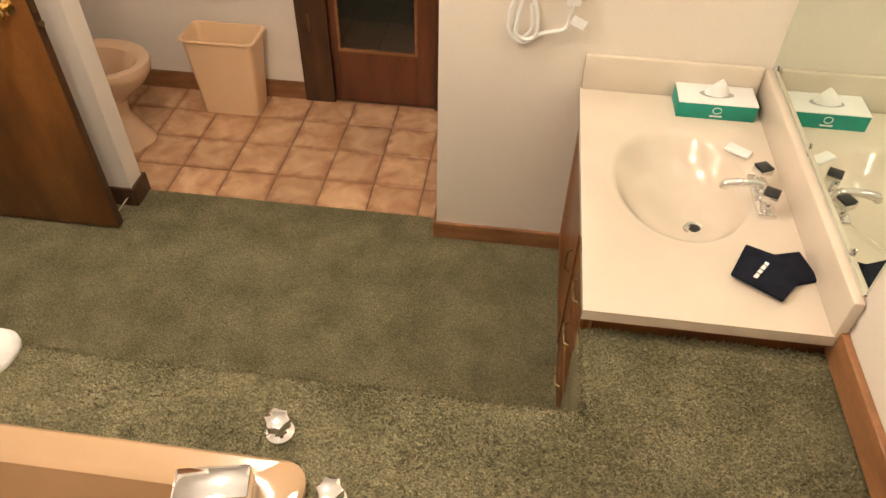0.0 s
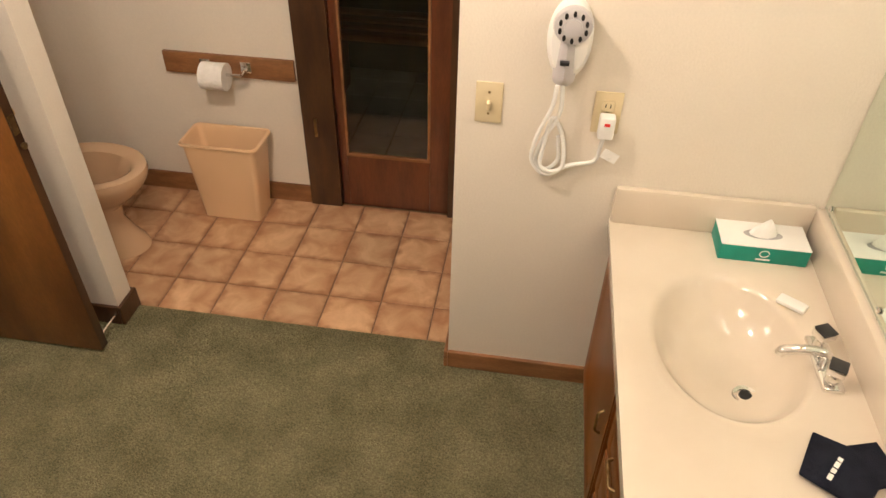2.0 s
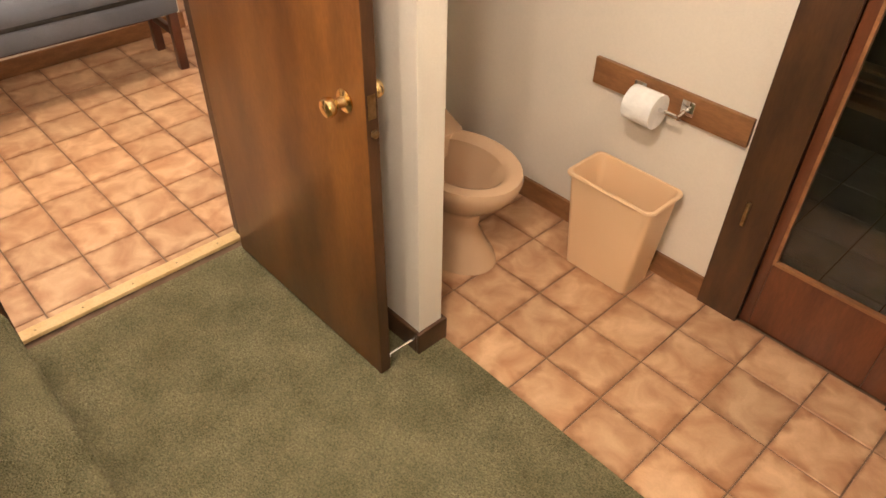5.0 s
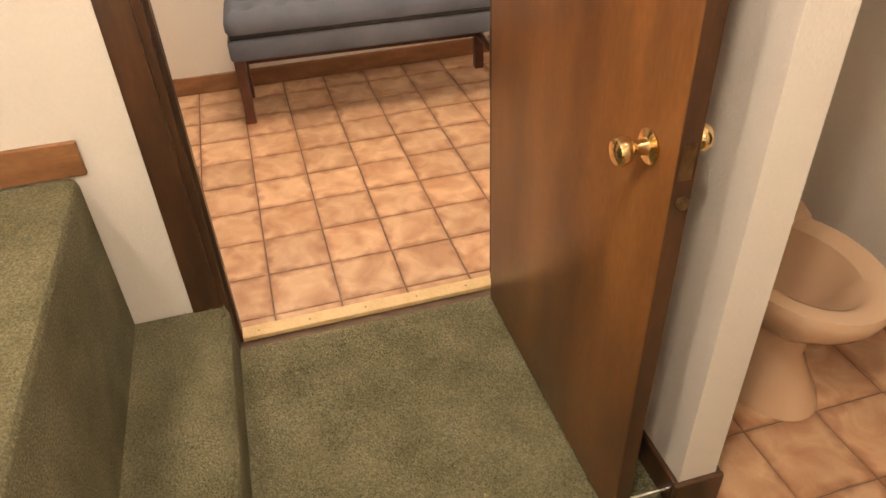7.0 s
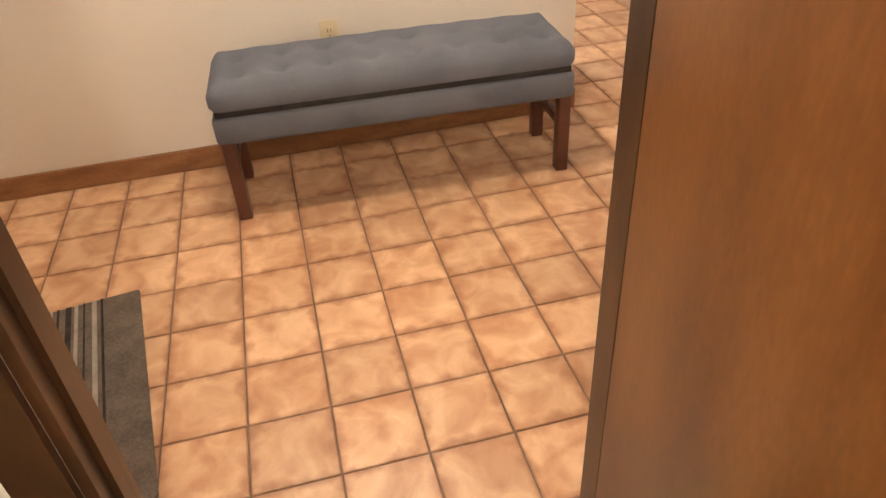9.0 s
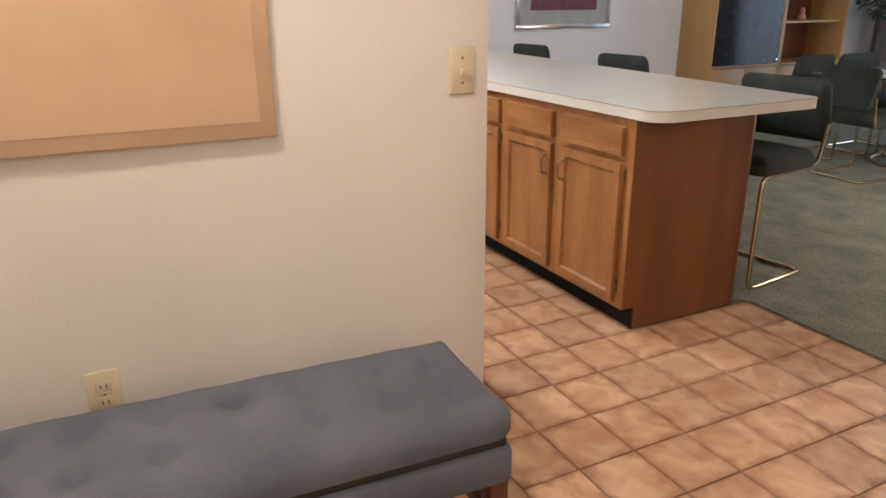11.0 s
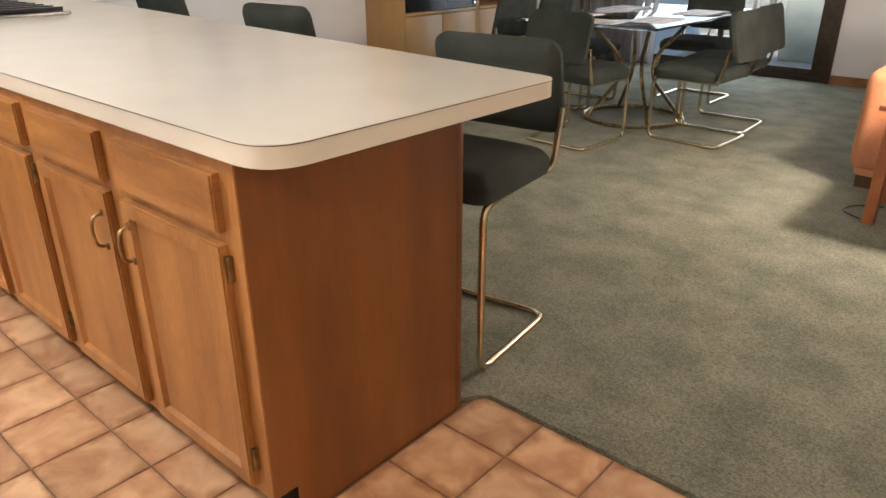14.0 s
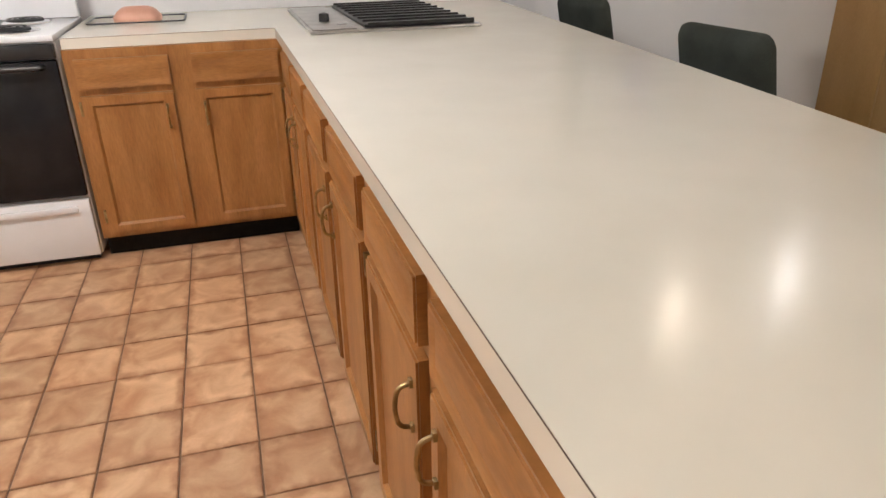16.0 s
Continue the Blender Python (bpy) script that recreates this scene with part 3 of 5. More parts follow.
def basin_top(x0, x1, y0, y1, z, cx, cy, a, b):
    bm = bmesh.new()
    angles = sorted([6.28319 * k / 72 for k in range(72)] + [math.atan2(y - cy, x - cx) % 6.28319 for x in (x0, x1) for y in (y0, y1)])
    prof = [(0.10, -0.125), (0.25, -0.122), (0.45, -0.112), (0.65, -0.090), (0.80, -0.055), (0.90, -0.022), (0.95, -0.010), (1.0, -0.006), (1.08, -0.004), (1.12, 0.0)]
    rings = []
    for f, dz in prof:
        rings.append([bm.verts.new((cx + a * f * math.cos(t) + (0.05 * (1 - f) if f < 1 else 0), cy + b * f * math.sin(t), z + dz)) for t in angles])
    edge, low = [], []
    for t in angles:
        c, s = math.cos(t), math.sin(t)
        k = min([(x1 - cx) / c if c > 1e-6 else 9, (x0 - cx) / c if c < -1e-6 else 9, (y1 - cy) / s if s > 1e-6 else 9, (y0 - cy) / s if s < -1e-6 else 9])
        edge.append(bm.verts.new((cx + c * k, cy + s * k, z)))
        low.append(bm.verts.new((cx + c * k, cy + s * k, z - 0.03)))
    rings += [edge, low]
    n = len(angles)
    for p, q in zip(rings, rings[1:]):
        for k in range(n):
            bm.faces.new((p[k], p[(k + 1) % n], q[(k + 1) % n], q[k]))
    bm.faces.new(rings[0])
    return bm


top = thing("vanity_worktop", pose(0, 0, 0), "cream cultured-marble vanity top with moulded oval basin", "worktop")
TOPZ = 0.705
part("slab", basin_top(0.100, 0.632, 1.372, 2.298, TOPZ, 0.362, 1.872, 0.187, 0.246), MARBLE, top)
part("back_splash", box(0.622, 0.649, 1.372, 2.298, TOPZ - 0.03, TOPZ + 0.105, 0.008), MARBLE, top)
part("side_splash", box(0.102, 0.622, 2.276, 2.2985, TOPZ - 0.002, TOPZ + 0.115, 0.008), MARBLE, top)
part("drain", moved(lathe([(0.024, -0.002), (0.031, 0.002), (0.029, 0.006), (0.020, 0.004), (0.017, -0.002)], 24), pose(0.421, 1.812, TOPZ - 0.124)), CHROME, top)
part("plug", moved(lathe([(0.016, 0), (0.015, 0.004), (0.002, 0.005)], 16), pose(0.421, 1.812, TOPZ - 0.122)), BLACK, top)
part("front_rail", box(0.13, 0.645, 1.392, 1.412, DECK_Z - 0.01, TOPZ - 0.03), OAK_PANEL, top)

tap = thing("tap", pose(0.556, 1.820, TOPZ), "chrome mixer tap with square black-topped handles", "tap")
part("base_plate", box(-0.024, 0.024, -0.082, 0.082, 0.0, 0.014, 0.006), CHROME, tap)
part("spout", tube(fillet([(0, 0, 0.01), (0, 0, 0.040), (-0.05, 0, 0.046), (-0.098, 0, 0.036), (-0.101, 0, 0.024)], 0.02), 0.0115, 12), CHROME, tap)
for s in (-1, 1):
    h = part("handle", moved(join(lathe([(0.016, 0), (0.014, 0.018), (0.010, 0.026)], 16), box(-0.019, 0.019, -0.019, 0.019, 0.026, 0.046, 0.004)), pose(0, 0.052 * s, 0.012, 0, 0, 25 * s)), CHROME, tap)
    part("black_cap", moved(box(-0.0185, 0.0185, -0.0185, 0.0185, 0.047, 0.051, 0.002), pose(0, 0.052 * s, 0.012, 0, 0, 25 * s)), BLACK, h)

soap = thing("soap_packet", pose(0.532, 2.015, TOPZ - 0.002, 0, 0, -35), "small clear-wrapped soap bar on the basin rim", "soap")
part("bar", box(-0.035, 0.035, -0.018, 0.018, 0, 0.012, 0.005), WHITE, soap)

tb = thing("tissue_box", pose(0.489, 2.222, TOPZ, 0, 0, 0), "white and teal tissue box with a tissue pulled out", "tissue box")
part("carton", box(-0.112, 0.112, -0.054, 0.054, 0.0, 0.050, 0.0015), TEAL, tb)
part("lid", box(-0.1125, 0.1125, -0.0545, 0.0545, 0.0485, 0.0515, 0.001), WHITE, tb)
part("opening", moved(lathe([(0.001, 0), (0.05, 0.0008), (0.001, 0.0012)], 24, 1, 0.42), pose(0, 0, 0.0515)), GREYTXT, tb)
part("tissue", moved(lathe([(0.040, 0), (0.034, 0.014), (0.022, 0.03), (0.010, 0.043), (0.002, 0.05)], 9, 1.0, 0.5), pose(0, 0, 0.052, 0, 8, 12)), TISSUE, tb)
part("emblem", tube([(0.012 * math.cos(k / 3), -0.0548, 0.03 + 0.010 * math.sin(k / 3)) for k in range(19)], 0.0014, 5), WHITE, tb)
part("print_bar", box(-0.018, 0.018, -0.0552, -0.0542, 0.009, 0.014), WHITE, tb)

cl = thing("makeup_cloth", pose(0.535, 1.535, TOPZ + 0.001, 0, 0, 0), "folded navy washcloth with white lettering on the vanity top", "cloth")
part("back_fold", soft_block([(-0.035, -0.055), (0.095, -0.005), (0.070, 0.085), (0.005, 0.065), (-0.02, 0.06)], 0.0, 0.009, 0.003), NAVY, cl)
part("front_fold", soft_block([(-0.105, -0.02), (-0.005, -0.088), (0.045, -0.02), (0.012, 0.055), (-0.055, 0.083)], 0.0085, 0.017, 0.003), NAVY, cl)
for k, (u, wd) in enumerate(((-0.026, 0.016), (-0.008, 0.012), (0.010, 0.016), (0.026, 0.010))):
    part("print_bar", moved(box(u - wd / 2, u + wd / 2, -0.0045, 0.0045, 0.0172, 0.0178), pose(-0.035, 0.0, 0, 0, 0, 55)), WHITE, cl)

mirror = thing("wall_mirror", pose(0, 0, 0), "large frameless wall mirror over the vanity", "mirror")
part("mirror_glass", box(0.644, 0.6495, 1.392, 2.294, TOPZ + 0.109, 1.95), MIRROR, mirror)
part("bottom_channel", box(0.641, 0.650, 1.392, 2.294, TOPZ + 0.104, TOPZ + 0.112), CHROME, mirror)
for cy in (1.50, 1.88, 2.26):
    part("clip", moved(lathe([(0.008, 0), (0.009, 0.003), (0.004, 0.006)], 10), pose(0.643, cy, TOPZ + 0.128, 0, -90, 0)), CHROME, mirror)

vl = thing("vanity_light", pose(0.65, 1.64, 2.03), "brass light bar with round bulbs over the mirror", "wall lamp")
part("bar", box(-0.045, -0.002, -0.36, 0.36, -0.06, 0.05, 0.006), BRASS, vl)
for cy in (-0.24, -0.08, 0.08, 0.24):
    b = part("bulb", moved(lathe([(0.012, -0.045), (0.03, -0.03), (0.04, 0), (0.03, 0.03), (0.008, 0.04)], 16), pose(-0.09, cy, 0, 0, -90, 0)), GLOBE, vl)
    b.visible_shadow = False


def ceiling_light(x, y, r, label):
    c = thing("ceiling_light", pose(x, y, H), label, "ceiling lamp")
    part("rim", lathe([(r + 0.015, 0), (r + 0.015, -0.02), (r, -0.025)], 28), WHITE, c)
    g = part("diffuser", lathe([(r, -0.018), (r * 0.85, -0.05), (r * 0.4, -0.068), (0.01, -0.07)], 28), GLOBE, c)
    g.visible_shadow = False


ceiling_light(-0.75, 0.70, 0.16, "round frosted ceiling light over the bathtub")
ceiling_light(-0.97, 1.64, 0.14, "small frosted ceiling light of the bathroom")
ceiling_light(-3.66, 1.85, 0.17, "round frosted ceiling light of the hall")
ceiling_light(-6.1, 2.75, 0.22, "round frosted ceiling light of the kitchen")
ceiling_light(-7.1, 5.62, 0.10, "small warm ceiling light near the bar stools")
ceiling_light(-7.2, 6.40, 0.10, "small white ceiling light near the wall unit")


def wall_plate(name, m, label, kind):
    p = thing(name, m, label, "light switch" if kind == "toggle" else "power socket")
    part("plate", box(-0.035, 0.035, -0.006, -0.0005, -0.0575, 0.0575, 0.003), IVORY, p)
    for sz in ((-0.03, 0.03) if kind == "toggle" else (0.0,)):
        part("screw", box(-0.003, 0.003, -0.0075, -0.006, sz - 0.003, sz + 0.003), BRASS_OLD, p)
    if kind == "toggle":
        part("toggle", moved(box(-0.005, 0.005, -0.018, -0.005, -0.011, 0.011, 0.002), pose(0, 0, 0, 20)), IVORY, p)
    else:
        for sz in (-0.02, 0.02):
            s = part("socket", box(-0.016, 0.016, -0.0085, -0.005, sz - 0.014, sz + 0.014, 0.004), IVORY, p)
            for sx in (-0.006, 0.006):
                part("slot", box(sx - 0.0012, sx + 0.0012, -0.0089, -0.0083, sz - 0.005, sz + 0.006), BLACK, s)
    return p


wall_plate("light_switch", pose(-0.259, WALL_A, 1.031), "ivory toggle light switch plate", "toggle")
wall_plate("power_socket", pose(0.041, WALL_A, 1.031), "ivory socket plate with a hair dryer plug", "socket")
wall_plate("light_switch", pose(HALL_W, 2.860, 1.125, 0, 0, 90), "ivory toggle light switch near the wall corner", "toggle")
wall_plate("power_socket", pose(HALL_W, 1.95, 0.455, 0, 0, 90), "ivory wall socket behind the bench", "socket")

hd = thing("hair_dryer", pose(-0.085, WALL_A, 1.236), "white and grey wall-mounted hair dryer with coiled cord", "hair dryer")
part("wall_mount", moved(lathe([(0.055, 0), (0.066, 0.012), (0.064, 0.035), (0.052, 0.052), (0.02, 0.058)], 28, 0.82, 1.5), pose(0.008, 0, -0.012, 90)), WHITE, hd)
part("dryer_head", moved(lathe([(0.040, 0), (0.046, 0.018), (0.042, 0.032), (0.02, 0.036)], 24), pose(0.01, -0.045, 0.037, 90)), DRYER_GREY, hd)
part("handle", moved(cushion(0.055, 0.16, 0.03, 8, 12, 0.008), pose(0.004, -0.042, -0.045, 90)), DRYER_GREY, hd)
for k in range(10):
    t = 6.28319 * k / 10
    part("vent", moved(lathe([(0.006, 0), (0.006, 0.004)], 8, 0.7, 1.2), pose(0.01 + 0.031 * math.sin(t), -0.079, 0.037 + 0.031 * math.cos(t), 90, 0, 0)), BLACK, hd)
part("centre_badge", moved(lathe([(0.021, 0), (0.020, 0.006), (0.004, 0.007)], 16), pose(0.01, -0.080, 0.037, 90)), DRYER_GREY, hd)
part("cord", tube(fillet([(-0.008, -0.05, -0.12), (-0.012, -0.05, -0.18), (-0.045, -0.04, -0.27), (-0.055, -0.03, -0.35), (-0.015, -0.03, -0.395), (0.035, -0.03, -0.37), (0.03, -0.03, -0.28), (-0.01, -0.035, -0.20), (-0.02, -0.035, -0.27), (-0.03, -0.04, -0.36), (0.005, -0.035, -0.38), (0.045, -0.02, -0.36), (0.12, -0.015, -0.345), (0.122, -0.02, -0.30), (0.128, -0.03, -0.25)], 0.04, 6), 0.0055, 8), WHITE, hd)
part("cord_loop", tube(fillet([(0.005, -0.045, -0.12), (0.012, -0.04, -0.2), (-0.035, -0.03, -0.3), (-0.042, -0.02, -0.36), (-0.01, -0.018, -0.385), (0.022, -0.02, -0.35), (0.012, -0.03, -0.27)], 0.04, 6), 0.0055, 8), WHITE, hd)
part("switch_slot", box(-0.010, 0.012, -0.088, -0.074, -0.052, -0.044, 0.001), BLACK, hd)
part("plug", box(0.108, 0.148, -0.045, -0.010, -0.262, -0.200, 0.006), WHITE, hd)
part("reset_button", box(0.121, 0.135, -0.047, -0.044, -0.222, -0.214), RED, hd)
part("cord_tag", moved(box(-0.022, 0.022, -0.001, 0.001, -0.014, 0.014), pose(0.15, -0.03, -0.315, 0, 25, 0)), TISSUE, hd)

# tub
tub = thing("bathtub", pose(0, 0, 0), "almond enamel bathtub sunk in the carpeted platform", "bathtub")
bm = bmesh.new()
rings = []
for inset, z, r in ((0.0, 0.01, 0.05), (0.0, 0.022, 0.05), (0.008, 0.030, 0.05), (0.06, 0.030, 0.07), (0.075, 0.022, 0.08), (0.10, -0.12, 0.12), (0.15, -0.36, 0.16), (0.22, -0.42, 0.16)):
    rings.append([bm.verts.new((x, y, DECK_Z + z)) for x, y in rounded_rect(TUB[0] + inset, TUB[1] - inset, TUB[2] + inset, TUB[3] - inset, r, 8)])
for p, q in zip(rings, rings[1:]):
    for k in range(len(p)):
        bm.faces.new((p[k], p[(k + 1) % len(p)], q[(k + 1) % len(p)], q[k]))
bm.faces.new(rings[-1])
part("shell", bm, TUBM, tub)
sp = thing("tub_spout", pose(-0.50, 0.87, DECK_Z + 0.03, 0, 0, 12), "square chrome tub spout on the rim", "tap")
part("body", box(-0.10, 0.03, -0.032, 0.032, 0.028, 0.075, 0.008), CHROME, sp)
part("foot", box(-0.02, 0.03, -0.03, 0.03, -0.002, 0.03, 0.004), CHROME, sp)
for x, y in ((-0.479, 1.03), (-0.345, 0.905)):
    v = thing("tub_valve", pose(x, y, DECK_Z), "chrome star-shaped tub valve handle", "valve", "tub valves")
    part("flange", lathe([(0.030, 0), (0.028, 0.006), (0.014, 0.012), (0.012, 0.028)], 20), CHROME, v)
    star = [((0.027 if k % 2 == 0 else 0.021) * math.cos(6.28319 * k / 12), (0.027 if k % 2 == 0 else 0.021) * math.sin(6.28319 * k / 12)) for k in range(12)]
    part("handle", prism(star, 0.026, 0.052, 0.004), CHROME, v)
tw = thing("bath_towel", pose(-1.165, 1.125, DECK_Z), "folded white towel on the platform edge", "towel")
part("fold", cushion(0.16, 0.12, 0.045, 12, 12, 0.012), TISSUE, tw)

# toilet side
toil = thing("toilet", pose(-1.84, 2.735, 0.0), "tan porcelain toilet without a seat", "toilet")
bm = bmesh.new()
rings = []
for z, cx, ax, ay in ((0.0, -0.01, 0.185, 0.125), (0.015, -0.01, 0.18, 0.12), (0.07, -0.02, 0.15, 0.095), (0.14, -0.03, 0.125, 0.075), (0.20, -0.03, 0.13, 0.082), (0.25, -0.015, 0.175, 0.115), (0.30, 0.0, 0.215, 0.15), (0.345, 0.01, 0.235, 0.172), (0.37, 0.01, 0.24, 0.178), (0.385, 0.01, 0.235, 0.174), (0.388, 0.01, 0.20, 0.142), (0.375, 0.01, 0.175, 0.118), (0.30, -0.01, 0.15, 0.10), (0.22, -0.03, 0.10, 0.07), (0.18, -0.05, 0.04, 0.035)):
    rings.append([bm.verts.new((cx + ax * math.cos(t) * (1.0 if math.cos(t) > 0 else 1.12), ay * math.sin(t) * (1.0 - 0.25 * max(0, -math.cos(t)) ** 2), z)) for t in [6.28319 * k / 36 for k in range(36)]])
for p, q in zip(rings, rings[1:]):
    for k in range(36):
        bm.faces.new((p[k], p[(k + 1) % 36], q[(k + 1) % 36], q[k]))
bm.faces.new(rings[0])
bm.faces.new(rings[-1])
part("bowl", bm, CHINA, toil)
part("rear_deck", soft_block([(-0.47, -0.21), (-0.36, -0.20), (-0.12, -0.150), (-0.12, 0.150), (-0.36, 0.235), (-0.47, 0.245)], 0.30, 0.392, 0.015), CHINA, toil)
part("tank", soft_block([(-0.485, -0.21), (-0.32, -0.19), (-0.32, 0.12), (-0.485, 0.14)], 0.395, 0.74, 0.02), CHINA, toil)
part("tank_lid", soft_block([(-0.49, -0.22), (-0.31, -0.20), (-0.31, 0.13), (-0.49, 0.15)], 0.742, 0.775, 0.01), CHINA, toil)
part("flush_slot", box(-0.10, -0.06, -0.02, 0.02, 0.181, 0.186, 0.001), BLACK, toil)

bn = thing("wastebasket", pose(-1.40, 3.06, 0.0), "almond plastic wastebasket standing against the wall", "wastebasket")
bm = bmesh.new()
rings = []
for sx, sy, z, r in ((0.125, 0.072, 0.004, 0.02), (0.127, 0.074, 0.0, 0.02), (0.158, 0.088, 0.355, 0.025), (0.168, 0.094, 0.360, 0.025), (0.168, 0.094, 0.372, 0.025), (0.158, 0.086, 0.372, 0.025), (0.153, 0.083, 0.36, 0.025), (0.122, 0.069, 0.012, 0.02)):
    rings.append([bm.verts.new((x, y, z)) for x, y in rounded_rect(-sx, sx, -sy, sy, r, 4)])
for p, q in zip(rings, rings[1:]):
    for k in range(len(p)):
        bm.faces.new((p[k], p[(k + 1) % len(p)], q[(k + 1) % len(p)], q[k]))
bm.faces.new(rings[0])
bm.faces.new(rings[-1])
part("bucket", bm, ALMOND, bn)
part("rim", tube([(x, y, 0.366) for x, y in rounded_rect(-0.167, 0.167, -0.093, 0.093, 0.025, 5)], 0.0045, 6, True), ALMOND, bn)

tp = thing("toilet_paper_holder", pose(-1.368, BACK, 0.640), "wooden rail with a chrome toilet paper holder and roll", "paper holder")
part("rail", box(-0.28, 0.268, -0.018, -0.001, -0.045, 0.045, 0.003), BASEWOOD, tp)
for x in (-0.10, 0.07):
    part("bracket", join(box(x - 0.022, x + 0.022, -0.026, -0.018, -0.02, 0.028, 0.004), tube([(x, -0.02, 0.0), (x, -0.075, -0.01)], 0.008, 8)), CHROME, tp)
part("roller", tube([(-0.10, -0.07, -0.01), (0.07, -0.07, -0.01)], 0.007, 8), CHROME, tp)
part("paper_roll", moved(lathe([(0.018, -0.05), (0.054, -0.05), (0.055, 0.05), (0.018, 0.05)], 28), pose(-0.045, -0.07, -0.02, 0, 90, 0)), TISSUE, tp)

# carpet pile that stands proud on the tub platform and the step
rng = random.Random(21)
verts, faces = [], []
for x0, x1, y0, y1, z, count in ((-1.5, 0.10, 0.965, 1.163, DECK_Z, 9500), (-0.38, 0.63, 0.68, 0.965, DECK_Z, 8500), (0.10, 0.63, 0.965, 1.385, DECK_Z, 7000), (-2.34, 0.10, 1.19, 1.40, 0.19, 9000), (-2.34, 0.12, 1.41, 2.39, 0.008, 42000)):
    for k in range(count):
        x, y = rng.uniform(x0, x1), rng.uniform(y0, y1)
        r, h = rng.uniform(0.0025, 0.0045), rng.uniform(0.0035, 0.0075)
        a, dx, dy = rng.uniform(0, 6.28), rng.uniform(-0.005, 0.005), rng.uniform(-0.005, 0.005)
        i = len(verts)
        for q in range(3):
            verts.append((x + r * math.cos(a + q * 2.094), y + r * math.sin(a + q * 2.094), z - 0.003))
        verts.append((x + dx, y + dy, z + h))
        faces += [(i, i + 1, i + 3), (i + 1, i + 2, i + 3), (i + 2, i, i + 3)]
me = bpy.data.meshes.new("carpet_pile")
me.from_pydata(verts, [], faces)
me.materials.append(CARPET)
tagged(new("carpet_pile", me), "short green carpet tufts on the tub platform", "carpet", kind="stuff")

# ---- hall things ----
bench = thing("bench", pose(-4.0, 2.122, 0.0, 0, 0, -2.5), "grey button-tufted bench on dark wooden legs", "bench")
L, D = 1.225, 0.36
tufts = [(sx, -0.52 + 0.1486 * k) for k in range(8) for sx in (-0.07, 0.07)]
part("cushion", moved(cushion(D, L, 0.092, 44, 130, 0.012, tufts, 0.024, 0.045, 0.05, 0.03), pose(0, 0, 0.408)), BENCHF, bench)
# Solid black strip paints the shade between cushion and seat base.
part("cushion_gap_shade", box(-D / 2 + 0.014, D / 2 - 0.012, -L / 2 + 0.012, L / 2 - 0.012, 0.380, 0.404, 0.006), BLACK, bench, "black strip standing in for the shade under the cushion")
part("seat_base", box(-D / 2, D / 2, -L / 2, L / 2, 0.290, 0.386, 0.018, seg=3), BENCHF, bench)
for lx in (-0.14, 0.15):
    for ly in (-0.58, 0.58):
        part("leg", prism([(lx - 0.024, ly - 0.022), (lx + 0.024, ly - 0.022), (lx + 0.024, ly + 0.022), (lx - 0.024, ly + 0.022)], 0.0, 0.298, 0.003), BENCHW, bench)
for ly in (-0.58, 0.58):
    part("stretcher", box(-0.12, 0.13, ly - 0.012, ly + 0.012, 0.165, 0.205, 0.003), BENCHW, bench)
part("long_stretcher", box(-0.15, -0.13, -0.565, 0.565, 0.165, 0.205, 0.003), BENCHW, bench)

rug = thing("entry_rug", pose(-3.09, 0.83, 0.0, 0, 0, 8), "grey and brown striped flat-woven entry rug", "rug")
part("border", box(-0.40, 0.40, -0.43, 0.43, 0.0, 0.011, 0.004), RUGM, rug)
for k in range(30):
    y = 0.318 - k * 0.0245
    part("stripe", box(-0.398, 0.398, y, y + (0.007, 0.013, 0.005, 0.010, 0.016)[k % 5], 0.0105, 0.0125), (RUG_DARK, RUG_LIGHT, RUG_DARK, RUG_LIGHT, RUG_DARK)[k % 5], rug)

pic2 = thing("framed_picture", pose(HALL_W, 2.05, 1.36), "tan framed picture hanging in the hall", "picture")
part("frame", boxes((0.002, 0.022, -0.335, 0.335, -0.355, 0.355), bevel=0.004), ART_TAN, pic2)
part("print", box(0.0225, 0.0235, -0.30, 0.30, -0.32, 0.32), ART_TAN, pic2)

# ---- kitchen ----
FACE, CAB_Z = 3.822, 0.872


def bail(parent, x, y, z, n):
    """An antique brass bow handle; n is the outward direction in plan."""
    nx, ny = n
    p = part("handle", tube(fillet([(x, y, z + 0.042), (x + nx * 0.024, y + ny * 0.024, z + 0.036), (x + nx * 0.030, y + ny * 0.030, z), (x + nx * 0.024, y + ny * 0.024, z - 0.036), (x, y, z - 0.042)], 0.03), 0.0042, 8), BRASS_OLD, parent)
    for dz in (0.042, -0.042):
        part("handle_plate", box(x - 0.006, x + 0.006, y - 0.006, y + 0.006, z + dz - 0.008, z + dz + 0.008, 0.002), BRASS_OLD, p)


